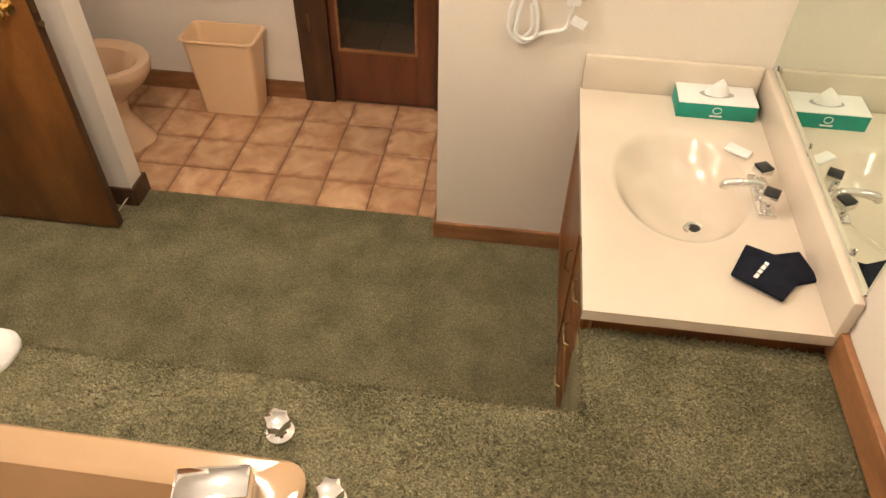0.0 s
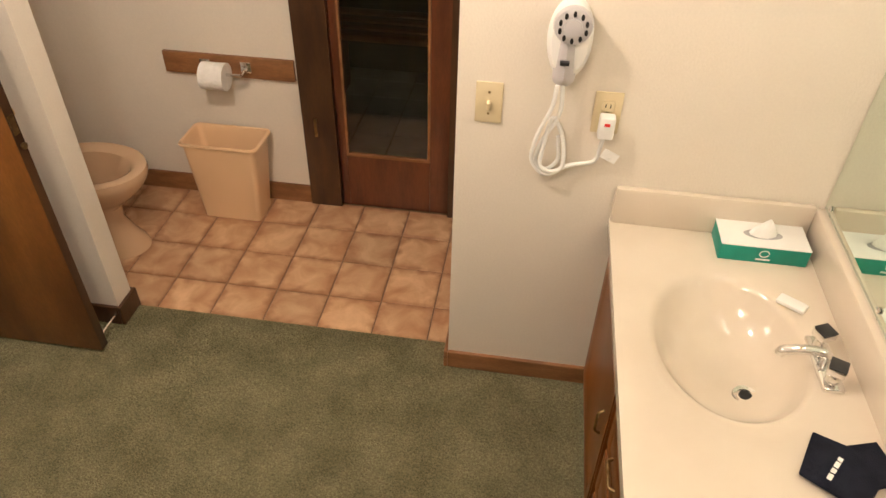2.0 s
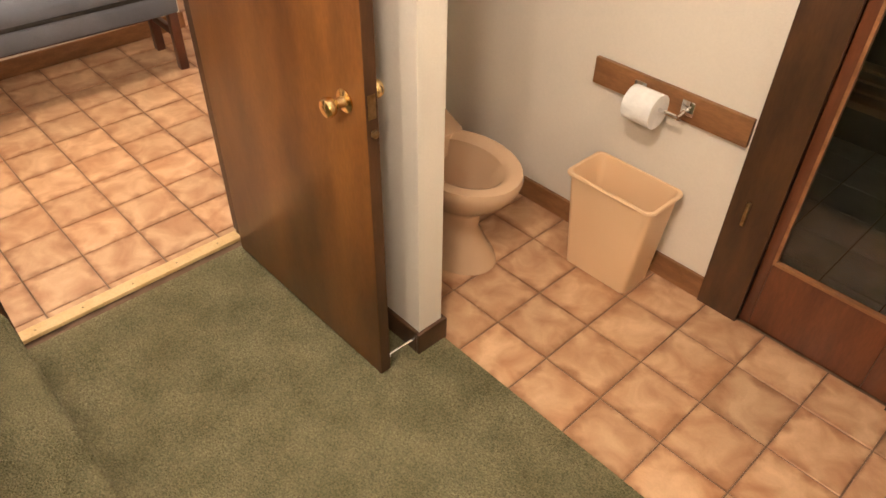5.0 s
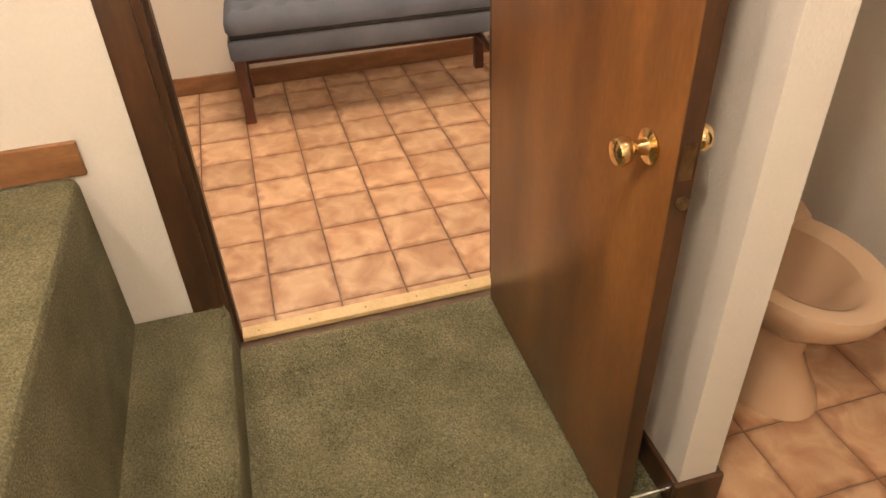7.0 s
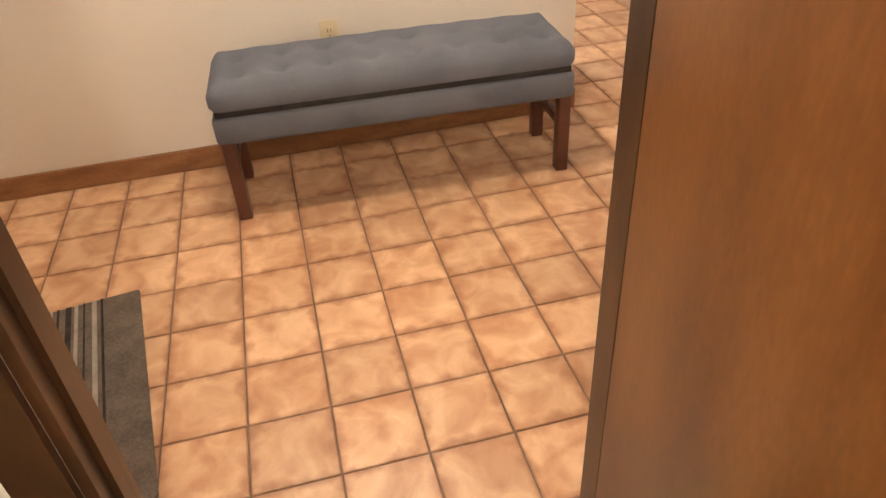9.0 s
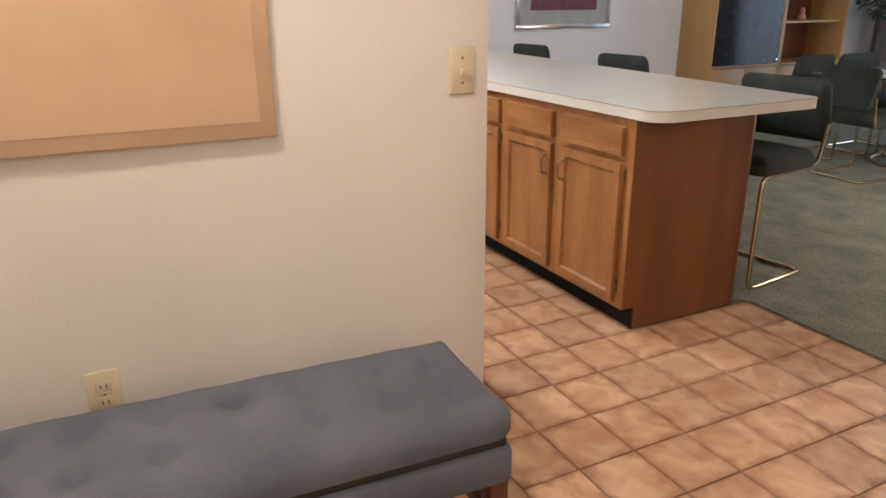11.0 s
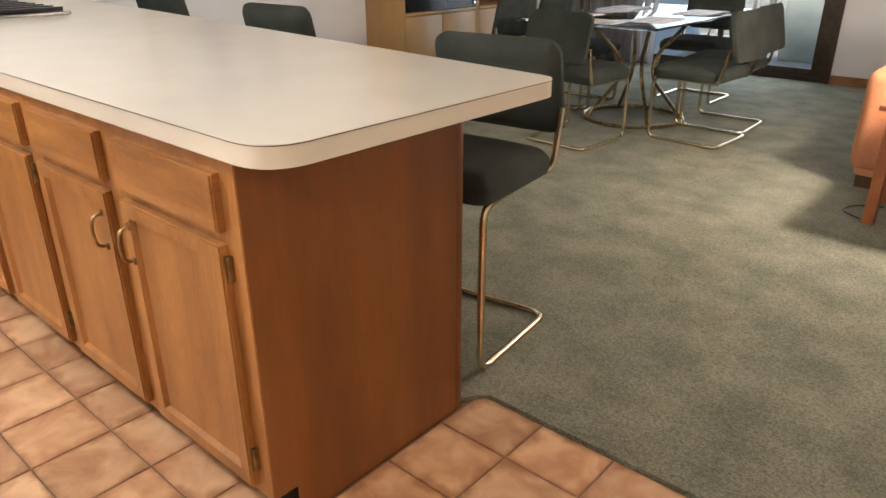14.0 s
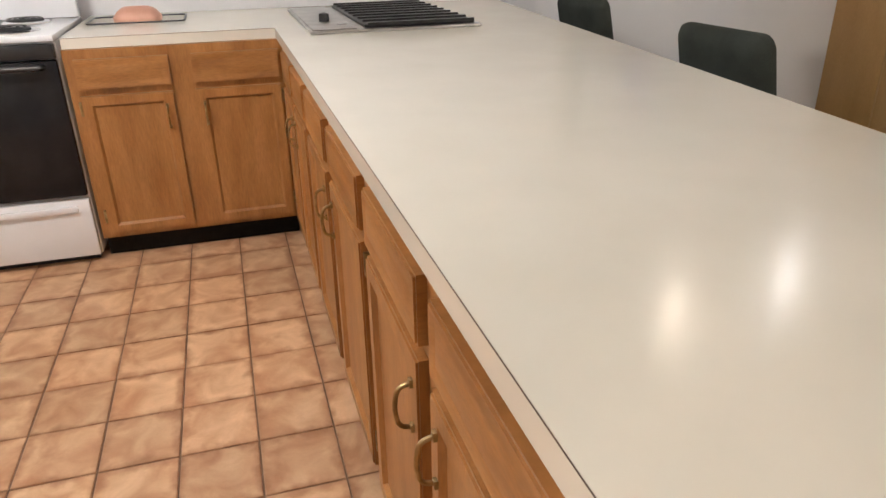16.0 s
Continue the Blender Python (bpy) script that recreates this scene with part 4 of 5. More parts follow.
def base_unit(m, width, label, doors, group="base cabinets", depth=0.60, bottom=True):
    """Local x along the front, front face at y=0 towards -y."""
    u = thing("base_cabinet", m, label, "cabinet", group)
    part("carcass", boxes((0, width, 0.0, depth, 0.10, CAB_Z)), OAK, u, smooth=False)
    part("toe_kick", box(0.002, width - 0.002, 0.065, depth, 0.0, 0.10), MATT_BLACK, u)
    for x0, x1, hinge in doors:
        part("drawer_front", moved(panel(x1 - x0, 0.115, 0.02, 0.016, 0.004, True), pose(x0, 0, 0.722)), OAK_FLAT, u)
        d = part("door", moved(panel(x1 - x0, 0.575, 0.02, 0.050, 0.011), pose(x0, 0, 0.122)), OAK, u)
        hx = x1 - 0.03 if hinge == "l" else x0 + 0.03
        bail(d, hx, -0.02, 0.60, (0, -1))
        ex = x0 - 0.006 if hinge == "l" else x1 + 0.006
        for hz in (0.17, 0.62):
            part("hinge", box(ex - 0.006, ex + 0.006, -0.012, 0.0, hz, hz + 0.055, 0.002), BRASS_OLD, d)
    return u


base_unit(pose(-5.67, FACE, 0), 0.935, "golden oak base cabinet at the end of the peninsula", [(0.035, 0.42, "l"), (0.49, 0.888, "r")])
base_unit(pose(-6.60, FACE, 0), 0.928, "golden oak base cabinet in the middle of the peninsula", [(0.03, 0.42, "l"), (0.49, 0.895, "r")])
base_unit(pose(-7.438, FACE, 0), 0.836, "golden oak base cabinet next to the inner corner", [(0.09, 0.43, "l"), (0.47, 0.80, "r")])
base_unit(pose(-7.44, 3.00, 0, 0, 0, 90), 0.82, "golden oak base cabinet next to the stove", [(0.035, 0.375, "l"), (0.46, 0.80, "r")], depth=0.84)
endp = thing("end_panel", pose(0, 0, 0), "plain red-brown oak end panel of the peninsula", "panel")
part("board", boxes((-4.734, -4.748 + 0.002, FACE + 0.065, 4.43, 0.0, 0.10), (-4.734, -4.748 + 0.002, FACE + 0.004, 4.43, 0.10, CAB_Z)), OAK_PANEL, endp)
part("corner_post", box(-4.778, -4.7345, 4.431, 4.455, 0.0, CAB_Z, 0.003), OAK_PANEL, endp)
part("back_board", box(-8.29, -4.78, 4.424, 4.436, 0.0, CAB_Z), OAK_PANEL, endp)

ct = thing("peninsula_worktop", pose(0, 0, 0), "cream laminate worktop with rounded corners and pale edge", "worktop")


def rounded(points, radii, steps=22):
    out, n = [], len(points)
    for i, p in enumerate(points):
        p = Vector((*p, 0))
        a, b = Vector((*points[i - 1], 0)) - p, Vector((*points[(i + 1) % n], 0)) - p
        r = radii[i]
        if not r:
            out.append((p.x, p.y))
            continue
        p0, p1 = p + a.normalized() * r, p + b.normalized() * r
        for k in range(steps + 1):
            u = k / steps
            q = p0 * (1 - u) ** 2 + p * 2 * u * (1 - u) + p1 * u * u
            out.append((q.x, q.y))
    return out


outline = rounded([(-4.60, 3.80), (-4.60, 4.655), (-8.295, 5.06), (-8.295, 3.00), (-7.465, 3.00), (-7.465, 3.80)], [0.10, 0.06, 0, 0, 0, 0])
part("edge_band", prism(outline, CAB_Z + 0.001, 0.9115), LAMINATE, ct, smooth=False)
inner = rounded([(-4.5992, 3.7992), (-4.5992, 4.6558), (-8.294, 5.0608), (-8.294, 3.001), (-7.4642, 3.001), (-7.4642, 3.7992)], [0.10, 0.06, 0, 0, 0, 0])
part("brown_line", prism(inner, 0.9116, 0.9129), DARKWOOD, ct, "thin dark joint line of the laminate", smooth=False)
part("laminate_top", prism(outline, 0.9130, 0.9145), LAMINATE, ct, smooth=False)

ck = thing("cooktop", pose(-7.62, 4.25, 0.9145), "stainless drop-in cooktop with a black knob", "cooktop")
part("tray", box(-0.45, 0.45, -0.34, 0.34, 0.0, 0.012, 0.005), STEEL, ck)
part("control_strip", box(-0.44, 0.44, -0.33, -0.16, 0.012, 0.018, 0.003), STEEL, ck)
part("griddle", box(-0.42, 0.42, -0.13, 0.32, 0.012, 0.026, 0.006), BLACK, ck)
part("grate", boxes(*[(-0.42 + 0.105 * k, -0.40 + 0.105 * k, -0.12, 0.31, 0.026, 0.034) for k in range(9)]), BLACK, ck)
part("knob", moved(lathe([(0.022, 0), (0.020, 0.03), (0.006, 0.034)], 16), pose(0.18, -0.25, 0.018)), BLACK, ck)
part("spoon_rest", moved(lathe([(0.02, 0), (0.022, 0.006), (0.004, 0.007)], 16), pose(0.32, -0.20, 0.018)), CHROME, ck)

tray = thing("napkin_tray", pose(-7.98, 3.24, 0.9145), "black wire tray with pink napkins on the worktop", "tray")
part("wire_rim", tube([(x, y, 0.006) for x, y in rounded_rect(-0.14, 0.14, -0.20, 0.20, 0.03, 4)], 0.004, 6, True), BLACK, tray)
part("napkins", moved(cushion(0.16, 0.2, 0.05, 10, 10, 0.012), pose(0, 0.0, 0.0)), PINK, tray)

st = thing("stove", pose(-7.46, 2.60, 0.0), "white freestanding stove with black oven door", "stove")
part("body", box(-0.66, 0.0, -0.38, 0.385, 0.03, 0.905, 0.004), ENAMEL, st)
part("cooktop", box(-0.66, 0.025, -0.382, 0.387, 0.906, 0.932, 0.008), ENAMEL, st)
part("oven_door", box(0.0, 0.035, -0.375, 0.38, 0.30, 0.84, 0.006), BLACKGLASS, st)
part("door_trim", box(0.0, 0.038, -0.375, 0.38, 0.845, 0.90, 0.004), BLACK, st)
part("door_handle", tube(fillet([(0.035, -0.32, 0.82), (0.07, -0.32, 0.82), (0.07, 0.33, 0.82), (0.035, 0.33, 0.82)], 0.02), 0.011, 10), BLACK, st)
dr = part("storage_drawer", box(0.0, 0.035, -0.375, 0.38, 0.035, 0.285, 0.006), ENAMEL, st)
part("drawer_lip", box(0.034, 0.05, -0.33, 0.335, 0.235, 0.262, 0.005), ENAMEL, dr)
part("foot_rail", box(-0.5, -0.02, -0.36, 0.365, 0.0, 0.03), BLACK, st)
for bx, by, r in ((-0.14, 0.20, 0.10), (-0.14, -0.18, 0.08), (-0.47, 0.20, 0.08), (-0.47, -0.18, 0.10)):
    bo = part("drip_bowl", moved(lathe([(r + 0.015, 0), (r + 0.012, 0.004), (r * 0.6, 0.001)], 24), pose(bx, by, 0.932)), CHROME, st)
    part("coil", moved(tube([((r * (0.2 + 0.8 * k / 80)) * math.cos(k / 4), (r * (0.2 + 0.8 * k / 80)) * math.sin(k / 4), 0) for k in range(81)], 0.006, 6), pose(bx, by, 0.945)), BLACK, bo)
part("back_guard", box(-0.66, -0.60, -0.38, 0.385, 0.932, 1.10, 0.01), ENAMEL, st)

kb = thing("kitchen_bin", pose(-4.78, 2.97, 0.0), "kitchen bin with a white plastic liner", "bin")
part("bucket", lathe([(0.12, 0), (0.15, 0.64), (0.155, 0.65)], 24), WHITE, kb)
part("liner", lathe([(0.158, 0.50), (0.165, 0.58), (0.163, 0.655), (0.15, 0.662), (0.14, 0.58)], 24, cap=False), TISSUE, kb)


# ---- cantilever seats ----
def cantilever(name, m, label, group, seat_h, back_h, w=0.46, d=0.46, metal=BRASS_TUBE, back_tall=0.30):
    """Faces -y; the runners start at the front and reach back."""
    c = thing(name, m, label, "bar stool" if name == "bar_stool" else "chair", group)
    r, h = 0.0115, w / 2 - 0.015
    zs = seat_h - 0.06
    path = [(-h + 0.02, d * 0.42, zs), (-h, -d * 0.46, zs), (-h, -d * 0.46, r), (-h, d * 0.52, r), (h, d * 0.52, r), (h, -d * 0.46, r), (h, -d * 0.46, zs), (h - 0.02, d * 0.42, zs)]
    part("tube_frame", tube(fillet(path, 0.055, 6), r, 10), metal, c, "bent brass-plated tube")
    part("seat", moved(cushion(w, d * 0.96, 0.075, 26, 26, 0.02, [(sx, sy) for sx in (-0.1, 0.1) for sy in (-0.08, 0.08)] if name == "dining_chair" else (), 0.006, 0.03), pose(0, -0.01, seat_h - 0.055)), SEATF, c)
    by = d * 0.46
    for s in (-1, 1):
        part("back_post", tube(fillet([(s * (h - 0.02), d * 0.30, zs + 0.005), (s * (h + 0.012), by - 0.01, zs + 0.01), (s * (h + 0.012), by + 0.035, back_h - back_tall + 0.09)], 0.04), 0.011, 8), metal, c)
    rows = [(sx, sy) for sx in (-0.13, 0.0, 0.13) for sy in (-0.06, 0.06)] if name == "dining_chair" else ()
    part("backrest", moved(cushion(w - 0.015, back_tall, 0.055, 26, 22, 0.016, rows, 0.008, 0.03), pose(0, by + 0.055, back_h - back_tall / 2, 103)), SEATF, c)
    return c


s1 = cantilever("bar_stool", pose(-5.03, 4.78, 0.01, 0, 0, 7), "dark grey-green bar stool on a brass cantilever frame", "bar stools at the peninsula", 0.60, 0.945, 0.47, 0.44)
copy_thing(s1, pose(-6.52, 5.03, 0.01, 0, 0, 4))
copy_thing(s1, pose(-7.86, 5.18, 0.01, 0, 0, 5))

# ---- dining and living room ----
tbl = thing("dining_table", pose(-6.05, 8.0, 0.01), "smoked glass dining table on a dark metal base", "table")
part("glass_top", prism(rounded_rect(-0.50, 0.50, -0.85, 0.85, 0.05, 6), 0.722, 0.737, 0.004), SMOKE, tbl)
part("base_ring", tube([(0.36 * math.cos(k / 8 * 3.14159), 0.36 * math.sin(k / 8 * 3.14159), 0.014) for k in range(16)], 0.014, 8, True), BRASS_OLD, tbl)
for k in range(4):
    a = 6.28319 * (k + 0.5) / 4
    part("leg", tube(fillet([(0.35 * math.cos(a), 0.35 * math.sin(a), 0.014), (0.05 * math.cos(a), 0.05 * math.sin(a), 0.36), (0.34 * math.cos(a), 0.5 * math.sin(a), 0.72)], 0.2, 8), 0.014, 8), BRASS_OLD, tbl)
for x, y, a in ((-0.30, -0.42, 88), (0.28, -0.35, 92), (-0.30, 0.30, 90), (0.28, 0.32, 88), (0.0, -0.68, 2)):
    pm = thing("placemat", pose(-6.05 + x, 8.0 + y, 0.7475, 0, 0, a), "printed paper placemat on the glass table", "placemat", "placemats on the table")
    part("sheet", box(-0.20, 0.20, -0.13, 0.13, 0.0, 0.002), PAPER, pm)
    part("print_bars", boxes((-0.17, 0.10, 0.05, 0.09, 0.002, 0.0026), (-0.17, 0.05, -0.02, 0.01, 0.002, 0.0026), (0.08, 0.17, -0.10, 0.0, 0.002, 0.0026)), GREYTXT, pm)
c1 = cantilever("dining_chair", pose(-6.05, 7.20, 0.01, 0, 0, 176), "tufted dark grey-green dining chair on a brass cantilever frame", "chairs round the dining table", 0.46, 0.83, 0.48, 0.48)
for x, y, a in ((-5.47, 7.76, -93), (-5.50, 8.22, -88), (-6.68, 7.70, 90), (-6.66, 8.22, 92), (-6.02, 8.98, 0)):
    copy_thing(c1, pose(x, y, 0.01, 0, 0, a))


def wall_unit(y0, y1, glazed):
    u = thing("wall_unit", pose(-8.298, y0, 0.01), "golden oak wall unit with " + ("a dark glass door" if glazed else "open red-brown shelves"), "bookcase")
    w, dp, hh = y1 - y0 - 0.004, 0.45, 2.15
    part("side_panel", box(0, dp, 0, 0.02, 0, hh, 0.002), OAK_GOLD, u)
    part("side_panel", box(0, dp, w - 0.02, w, 0, hh, 0.002), OAK_GOLD, u)
    part("back_panel", box(0, 0.012, 0.02, w - 0.02, 0, hh), SHELFDARK, u)
    part("top_panel", box(0, dp, 0.02, w - 0.02, hh - 0.02, hh), OAK_GOLD, u)
    part("lower_box", box(0.012, dp - 0.02, 0.02, w - 0.02, 0.0, 0.64), OAK_GOLD, u)
    part("ledge", box(0.012, dp + 0.01, 0.02, w - 0.02, 0.641, 0.665, 0.003), OAK_GOLD, u)
    for k in range(2):
        part("lower_door", box(dp - 0.019, dp, 0.022 + k * (w / 2 - 0.02), w / 2 - 0.002 + k * (w / 2 - 0.02), 0.06, 0.635, 0.003), OAK_GOLD, u)
    for z in (1.05, 1.45, 1.82):
        part("shelf", box(0.012, dp - 0.06, 0.02, w - 0.02, z, z + 0.02), OAK_GOLD, u)
    if glazed:
        gd = part("glass_door", box(dp - 0.012, dp - 0.006, 0.024, w - 0.024, 0.67, hh - 0.025), BLACKGLASS, u, "dark mirror-like glass door")
        part("catch", box(dp - 0.005, dp + 0.006, w - 0.06, w - 0.03, 0.69, 0.715, 0.003), CHROME, gd)


wall_unit(7.44, 8.39, True)
wall_unit(8.39, 9.34, False)
orn = thing("ornament", pose(-8.02, 8.85, 1.081), "small pink ceramic ornament on a shelf", "ornament")
part("figure", lathe([(0.03, 0), (0.045, 0.03), (0.02, 0.07), (0.03, 0.10), (0.01, 0.13)], 14), PINK, orn)

pic = thing("framed_picture", pose(-8.30, 6.01, 1.45), "framed print with a silver mat above the bar stools", "picture")
part("frame", boxes((0.002, 0.025, -0.52, 0.52, -0.40, -0.36), (0.002, 0.025, -0.52, 0.52, 0.36, 0.40), (0.002, 0.025, -0.52, -0.48, -0.36, 0.36), (0.002, 0.025, 0.48, 0.52, -0.36, 0.36), bevel=0.003), STEEL, pic)
part("mat", box(0.003, 0.014, -0.48, 0.48, -0.36, 0.36), MAT_SILVER, pic)
part("print", box(0.0141, 0.016, -0.36, 0.36, -0.24, 0.26), ART_PALE, pic)
part("dark_band", box(0.0161, 0.0175, -0.36, 0.36, -0.24, -0.15), ART_DARK, pic)
part("blue_shape", box(0.0161, 0.0175, -0.09, 0.10, -0.15, 0.20), ART_BLUE, pic)

# sliding glass door, curtain, plant
win = tagged(part("window_1", boxes((-7.40, -7.34, 10.42, 10.50, 0, 2.06), (-5.47, -5.40, 10.42, 10.50, 0, 2.06), (-7.34, -5.47, 10.42, 10.50, 0.0, 0.05), (-7.34, -5.47, 10.42, 10.50, 2.0, 2.06)), BRONZE), "bronze-framed sliding glass door to the deck", "sliding door", kind="structure")
for x0, x1, yy in ((-7.34, -6.38, 10.45), (-6.44, -5.47, 10.475)):
    part("sash", boxes((x0, x0 + 0.05, yy - 0.012, yy + 0.012, 0.05, 2.0), (x1 - 0.05, x1, yy - 0.012, yy + 0.012, 0.05, 2.0), (x0 + 0.05, x1 - 0.05, yy - 0.012, yy + 0.012, 0.05, 0.11), (x0 + 0.05, x1 - 0.05, yy - 0.012, yy + 0.012, 1.94, 2.0)), BRONZE, win)
    pane = part("pane", box(x0 + 0.05, x1 - 0.05, yy - 0.003, yy + 0.003, 0.11, 1.94), GLASS, win)
    pane.visible_shadow = False
part("latch", box(-5.52, -5.49, 10.42, 10.462, 0.92, 1.14, 0.005), BLACK, win)
setting("trim_slider", boxes((-5.40, -5.33, 10.38, 10.4, 0, 2.1)), BRONZE, "dark trim beside the sliding door")
cur = thing("curtain", pose(-7.55, 10.30, 0.03), "grey-beige pleated curtain drawn beside the sliding door", "curtain")
bm = bmesh.new()
cols = [(-0.62 + 1.15 * k / 80, 0.035 * math.sin(k * 0.95) + 0.01 * math.sin(k * 0.37)) for k in range(81)]
low = [bm.verts.new((x, y, 0)) for x, y in cols]
high = [bm.verts.new((x, y * 0.8, 2.2)) for x, y in cols]
for k in range(80):
    bm.faces.new((low[k], low[k + 1], high[k + 1], high[k]))
bmesh.ops.solidify(bm, geom=bm.faces[:], thickness=0.004)
part("cloth", bm, CURTAIN, cur)
part("rod", tube([(-0.7, 0, 2.23), (2.2, 0, 2.23)], 0.012, 8), BRONZE, cur)

plant = thing("potted_tree", pose(-7.55, 9.75, 0.01), "tall potted indoor tree with small dark leaves", "houseplant")
part("pot", lathe([(0.13, 0), (0.17, 0.26), (0.18, 0.28), (0.165, 0.28), (0.15, 0.24)], 20), BASEWOOD, plant)
rng = random.Random(4)
for k in range(3):
    a = k * 2.1
    part("stem", tube([(0.04 * math.cos(a), 0.04 * math.sin(a), 0.22), (0.06 * math.cos(a + 1), 0.06 * math.sin(a + 1), 0.8), (0.12 * math.cos(a), 0.12 * math.sin(a), 1.35), (0.25 * math.cos(a), 0.25 * math.sin(a), 1.9)], [0.016, 0.014, 0.010, 0.005], 7), BARK, plant)
verts, faces = [], []
for k in range(700):
    a, u = rng.uniform(0, 6.283), rng.random()
    rr = 0.48 * math.sqrt(rng.random()) * (0.55 + 0.45 * math.sin(3.1 * u))
    c = Vector((rr * math.cos(a), rr * math.sin(a), 1.12 + 0.95 * u - 0.3 * rr))
    m = Euler((rng.uniform(-1.2, 1.2), rng.uniform(-1.2, 1.2), a)).to_matrix()
    s = rng.uniform(0.03, 0.055)
    i = len(verts)
    for p in ((-s, 0, 0), (0, s * 0.45, 0.006), (s, 0, -0.012), (0, -s * 0.45, 0.006)):
        verts.append(c + m @ Vector(p))
    faces.append((i, i + 1, i + 2, i + 3))
me = bpy.data.meshes.new("foliage")
me.from_pydata(verts, [], faces)
me.materials.append(LEAF)
fo = tagged(new("foliage", me), kind="stuff")
fo.parent = plant

# sofa, side table, lamp
sofa = thing("sofa", pose(-3.62, 7.75, 0.01), "rust-orange upholstered sofa beside the side table", "sofa")
part("skirt_base", box(-0.80, 1.2, -0.45, 0.45, 0.06, 0.42, 0.03), SOFAF, sofa)
part("plinth", box(-0.78, 1.18, -0.43, 0.43, 0.0, 0.06), DARKWOOD, sofa)
part("arm", box(-0.83, -0.58, -0.48, 0.46, 0.09, 0.62, 0.07, seg=4), SOFAF, sofa)
part("back_cushion", moved(cushion(0.55, 0.5, 0.24, 16, 16, 0.05, (), 0.0, 0.10), pose(-0.52, 0.20, 0.66, 72, 0, 0)), SOFAF, sofa)
part("backrest", box(-0.80, 1.2, 0.18, 0.48, 0.40, 0.86, 0.08, seg=4), SOFAF, sofa)
part("seat_cushion", moved(cushion(0.85, 0.72, 0.17, 16, 16, 0.03, (), 0, 0.05), pose(-0.14, -0.12, 0.40)), SOFAF, sofa)
part("seat_cushion", moved(cushion(0.85, 0.72, 0.17, 16, 16, 0.03, (), 0, 0.05), pose(0.72, -0.12, 0.40)), SOFAF, sofa)

et = thing("side_table", pose(-3.92, 6.98, 0.01), "cherry wood side table with one drawer", "side table")
part("tabletop", box(-0.35, 0.35, -0.26, 0.22, 0.525, 0.55, 0.006), CHERRY, et)
for lx in (-0.29, 0.29):
    for ly in (-0.20, 0.16):
        part("leg", box(lx - 0.024, lx + 0.024, ly - 0.024, ly + 0.024, 0, 0.525, 0.003), CHERRY, et)
part("apron", box(-0.265, 0.265, -0.205, 0.165, 0.36, 0.524), CHERRY, et)
dw = part("drawer_front", box(-0.20, 0.20, -0.222, -0.205, 0.375, 0.51, 0.003), CHERRY, et)
part("ring_pull", tube([(0.03 * math.cos(k / 3), -0.228, 0.44 + 0.012 * math.sin(k / 3)) for k in range(19)], 0.003, 6), BRASS_OLD, dw)
lampo = thing("table_lamp", pose(-4.02, 7.02, 0.56), "lit table lamp with a pale shade and dark turned base", "table lamp")
part("base", lathe([(0.10, 0), (0.10, 0.018), (0.05, 0.045), (0.022, 0.06), (0.018, 0.20), (0.026, 0.22), (0.016, 0.26), (0.012, 0.40)], 20), BRASS_OLD, lampo)
sh = part("shade", lathe([(0.22, 0.40), (0.20, 0.46), (0.13, 0.68), (0.128, 0.68), (0.198, 0.46), (0.218, 0.40)], 28, cap=False), SHADE, lampo, "glowing pale fabric shade")
sh.visible_shadow = False
cable = thing("lamp_cable", pose(0, 0, 0), "black lamp cable on the carpet", "cable")
part("cord", tube(fillet([(-4.2, 7.05, 0.014), (-4.33, 6.98, 0.014), (-4.35, 6.86, 0.014), (-4.25, 6.8, 0.014)], 0.06), 0.004, 6), BLACK, cable)

# ---- outdoors beyond the sliding door ----
setting("ground", box(-400, 400, 10.53, 800, -3.2, -3.0), GROUND, "brown winter ground below the deck")
dk = thing("outdoor_deck", pose(0, 0, 0), "weathered pale wooden deck outside the sliding door", "deck")
for k in range(24):
    part("board", box(-9.5, -2.0, 10.53 + k * 0.145, 10.53 + k * 0.145 + 0.138, -0.10, -0.06), DECK, dk)
sidew = thing("siding_wall", pose(-7.35, 10.56, -0.06), "pale lap-sided outer wall beside the deck", "wall")
for k in range(14):
    part("clapboard", moved(box(-0.02, 0.0, 0, 1.7, 0, 0.19), pose(0, 0, k * 0.18, 0, -4, 0)), SIDING, sidew)
hot = thing("hot_tub", pose(-5.95, 12.6, -0.06), "pale green panelled hot tub with a dark lid", "hot tub")
part("cabinet", boxes((-0.35, 0.9, -0.6, 0.6, 0, 0.86), bevel=0.02), TANBOX, hot)
part("lid", box(-0.40, 0.95, -0.65, 0.65, 0.861, 0.94, 0.02), BLACK, hot)
rail = thing("deck_railing", pose(0, 13.9, -0.06), "white deck railing with posts", "railing")
part("top_rail", box(-9.5, -2.0, -0.04, 0.04, 0.95, 1.0), DECK, rail)
for k in range(28):
    part("baluster", box(-9.4 + k * 0.27, -9.36 + k * 0.27, -0.02, 0.02, 0, 0.95), DECK, rail)
ch = thing("patio_chair", pose(-6.75, 11.9, -0.06, 0, 0, 150), "pale metal patio chair on the deck", "chair")
part("frame", tube(fillet([(-0.25, -0.25, 0.0), (-0.25, -0.25, 0.42), (-0.25, 0.22, 0.40), (-0.25, 0.36, 0.95), (0.25, 0.36, 0.95), (0.25, 0.22, 0.40), (0.25, -0.25, 0.42), (0.25, -0.25, 0.0)], 0.05), 0.014, 8), SIDING, ch)
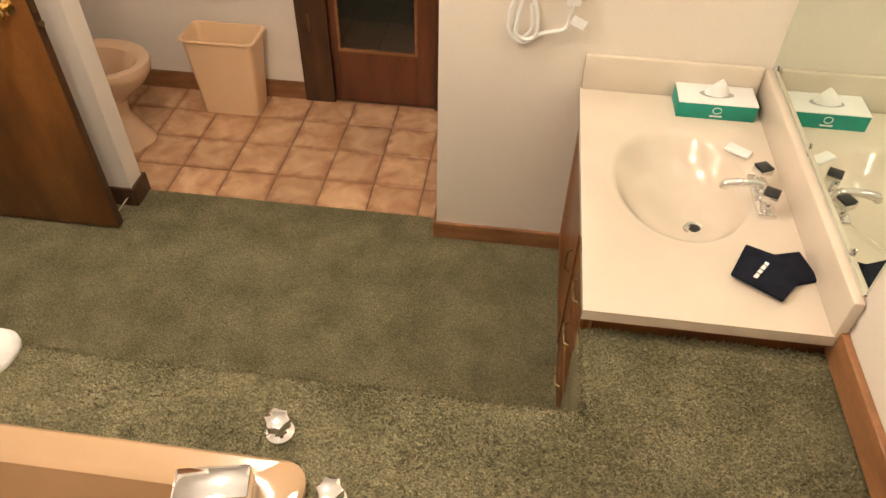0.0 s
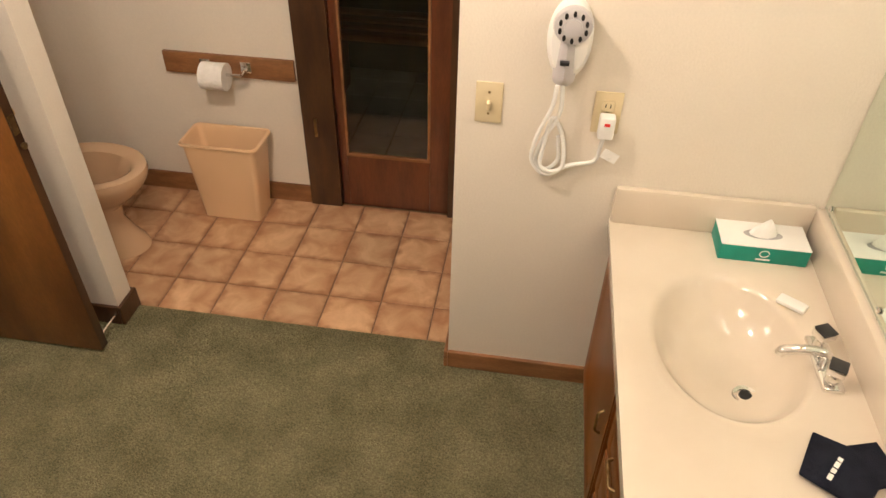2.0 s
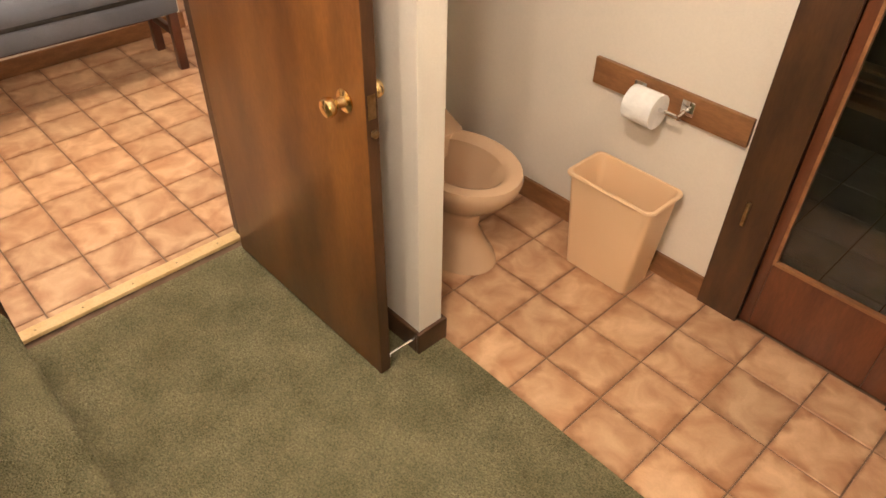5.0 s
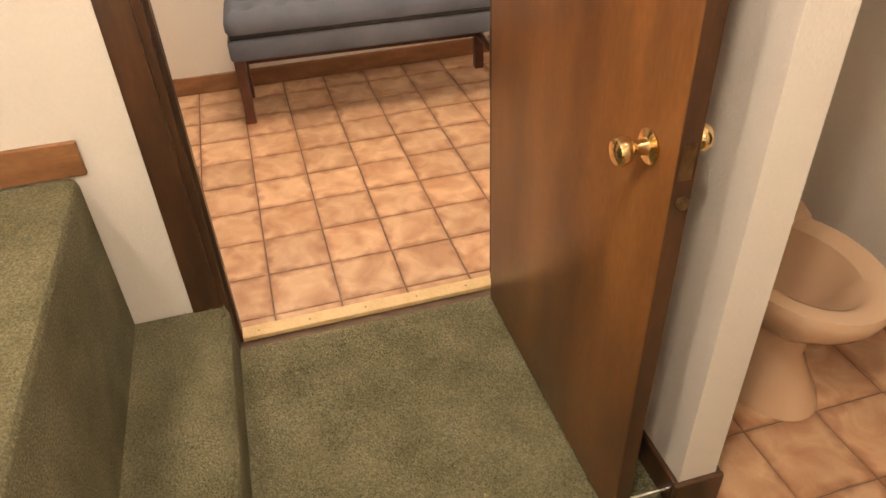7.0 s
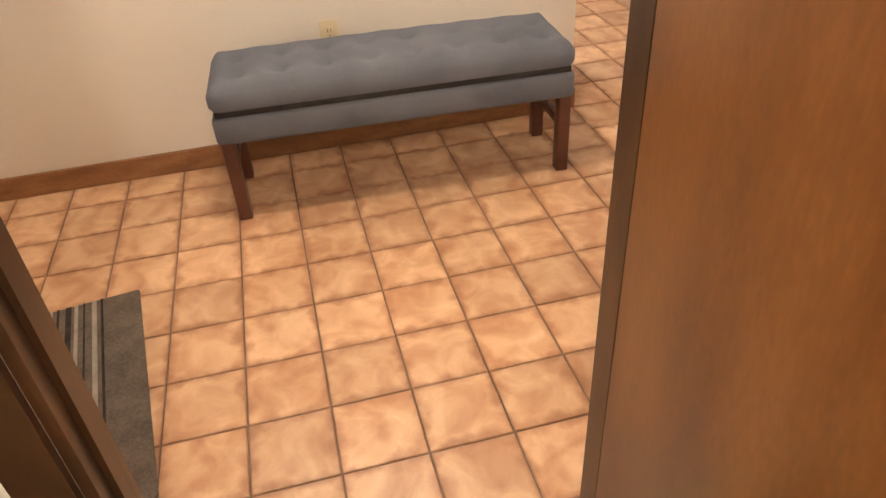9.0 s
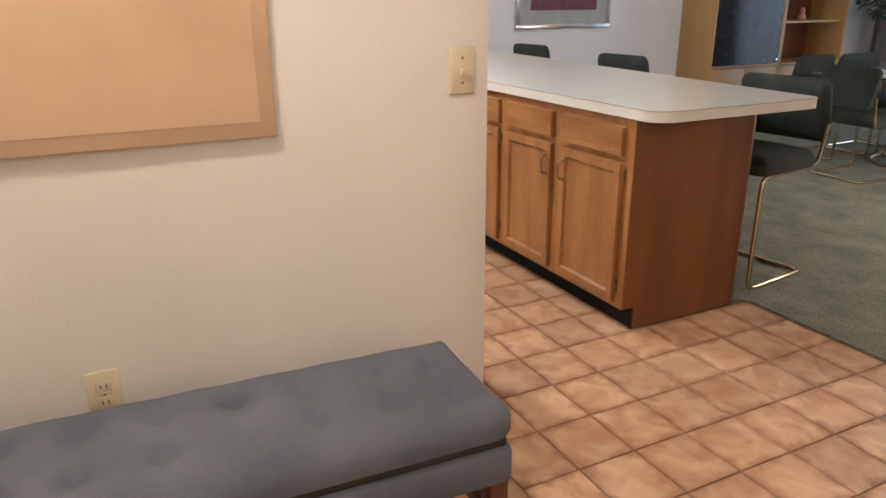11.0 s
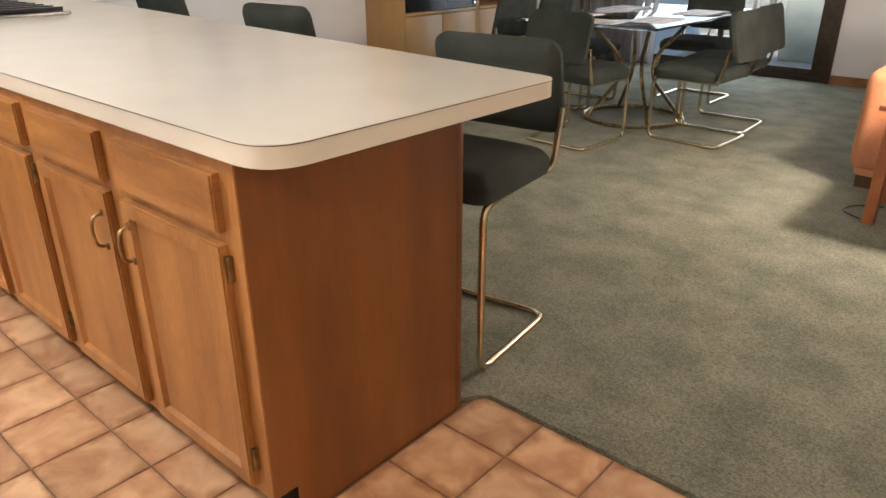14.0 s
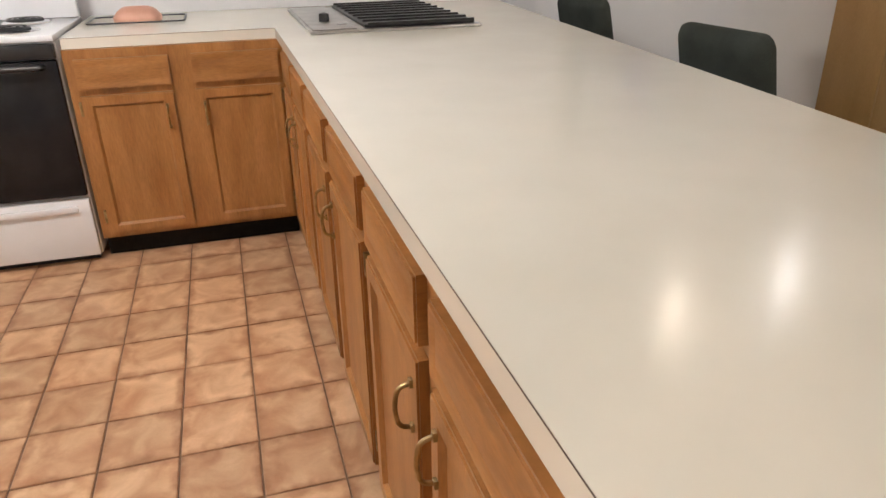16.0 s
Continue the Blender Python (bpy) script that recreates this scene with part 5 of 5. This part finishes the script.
part("rear_legs", join(tube([(-0.25, 0.15, 0.40), (-0.25, 0.30, 0.0)], 0.013, 8), tube([(0.25, 0.15, 0.40), (0.25, 0.30, 0.0)], 0.013, 8)), SIDING, ch)
part("sling", moved(cushion(0.48, 0.5, 0.02, 8, 8, 0.0), pose(0, 0, 0.40)), SIDING, ch)
part("back_sling", moved(cushion(0.48, 0.5, 0.015, 8, 8, 0.0), pose(0, 0.30, 0.66, 75)), SIDING, ch)
rng = random.Random(8)
for k in range(26):
    x, y = rng.uniform(-22, 6), rng.uniform(19, 40)
    t = thing("bare_tree", pose(x, y, -3.0), "bare grey winter tree behind the deck", "tree", "trees behind the deck")
    hgt, r0 = rng.uniform(9, 14), rng.uniform(0.10, 0.2)
    lean = rng.uniform(-0.4, 0.4)
    part("trunk", tube([(0, 0, 0), (lean * 0.3, 0, hgt * 0.4), (lean, 0.1, hgt)], [r0, r0 * 0.7, 0.02], 8), TREEB, t)
    br = None
    for j in range(16):
        z = hgt * rng.uniform(0.25, 0.92)
        a, ln = rng.uniform(0, 6.28), rng.uniform(0.8, 2.4)
        b0 = Vector((lean * (z / hgt), 0, z))
        b1 = b0 + Vector((math.cos(a) * ln * 0.5, math.sin(a) * ln * 0.5, ln * 0.5))
        b2 = b1 + Vector((math.cos(a + 0.4) * ln * 0.4, math.sin(a + 0.4) * ln * 0.4, ln * 0.6))
        br = tube([b0, b1, b2], [0.04, 0.025, 0.008], 5, bm=br)
    part("limbs", br, TREEB, t)

backdrop = setting("backdrop", box(-90, 80, 70, 70.2, -3, 60), glow("pale_winter_sky", (0.50, 0.72, 1.0), 0.75), "pale winter sky behind the trees")

# ---- floor tiles ----
PX, PY = 0.2175, 0.2055
OX, OY = -4.513, 4.366


def spread(bm, x0, y0, w, d):
    """Flat texture coordinates from 0 to 1 across a tile."""
    layer = bm.loops.layers.uv.new("UVMap")
    for f in bm.faces:
        for c in f.loops:
            c[layer].uv = ((c.vert.co.x - x0) / w, (c.vert.co.y - y0) / d)


def tile_mesh(name, w, d, mat):
    bm = box(-w / 2, w / 2, -d / 2, d / 2, -0.012, 0.0)
    topf = [e for e in bm.edges if all(abs(v.co.z) < 1e-6 for v in e.verts)]
    bmesh.ops.bevel(bm, geom=topf, offset=0.002, segments=1, affect="EDGES")
    spread(bm, -w / 2, -d / 2, w, d)
    return mesh_of(name, bm, mat)


def lay(parent, x0, x1, y0, y1, ox, oy, px, py, mat, near=None, skip=()):
    """Lay a grid of tiles over a rectangle, cutting those at its edges."""
    cache, far = {}, None
    rng = random.Random(11)
    i0, i1 = math.floor((x0 - ox) / px), math.ceil((x1 - ox) / px)
    j0, j1 = math.floor((y0 - oy) / py), math.ceil((y1 - oy) / py)
    for i in range(i0, i1):
        for j in range(j0, j1):
            a0, a1 = max(ox + i * px + 0.0024, x0), min(ox + (i + 1) * px - 0.0024, x1)
            b0, b1 = max(oy + j * py + 0.0024, y0), min(oy + (j + 1) * py - 0.0024, y1)
            if a1 - a0 < 0.02 or b1 - b0 < 0.02:
                continue
            cx, cy = (a0 + a1) / 2, (b0 + b1) / 2
            if any(s[0] < cx < s[1] and s[2] < cy < s[3] for s in skip):
                continue
            if near and not (near[0] < cx < near[1] and near[2] < cy < near[3]):
                one = box(a0, a1, b0, b1, -0.012, 0.0)
                spread(one, a0, b0, a1 - a0, b1 - b0)
                far = join(far if far else bmesh.new(), one)
                continue
            key = (round(a1 - a0, 3), round(b1 - b0, 3))
            if key not in cache:
                cache[key] = tile_mesh("tile", *key, mat)
            t = new("tile", cache[key])
            t.parent = parent
            t.location = (cx, cy, rng.uniform(-0.0006, 0.0006))
            t.rotation_euler = (rng.uniform(-0.003, 0.003), rng.uniform(-0.003, 0.003), 0)
    if far:
        f = part("tile_field", far, mat, parent, smooth=False)
        tagged(f, kind="stuff")


hall_floor = setting("floor_hall", box(-8.3, -2.46, -0.4, 4.54, -0.0125, -0.0045), GROUT, "terracotta tile floor of hall and kitchen")
lay(hall_floor, -8.3, OX, 1.42, 4.54, OX, OY, PX, PY, TILE, (-6.7, -4.4, 2.6, 4.6), [(-8.3, -4.78, 3.93, 4.6)])
lay(hall_floor, OX, -2.457, 2.94, 4.54, OX, OY, PX, PY, TILE)
lay(hall_floor, HALL_W, -2.457, -0.4, 2.937, -3.110, 1.716, 0.2060, 0.2060, TILE, (-4.4, -2.4, 0.9, 3.0))
bath_floor = setting("floor_toilet", box(-2.36, -0.343, 2.40, BACK, -0.0125, -0.0045), GROUT, "terracotta tile floor of the toilet corner")
lay(bath_floor, -2.36, -0.345, 2.402, BACK, -1.265, 2.578, 0.2075, 0.2065, TILE)
sauna_floor = setting("floor_sauna", box(-1.38, 0.1, BACK, 4.58, -0.0125, -0.0045), GROUT, "grey tile floor of the sauna")
lay(sauna_floor, -1.38, 0.1, BACK + 0.01, 4.58, -1.265, 2.578, 0.2075, 0.2065, GREY_TILE)
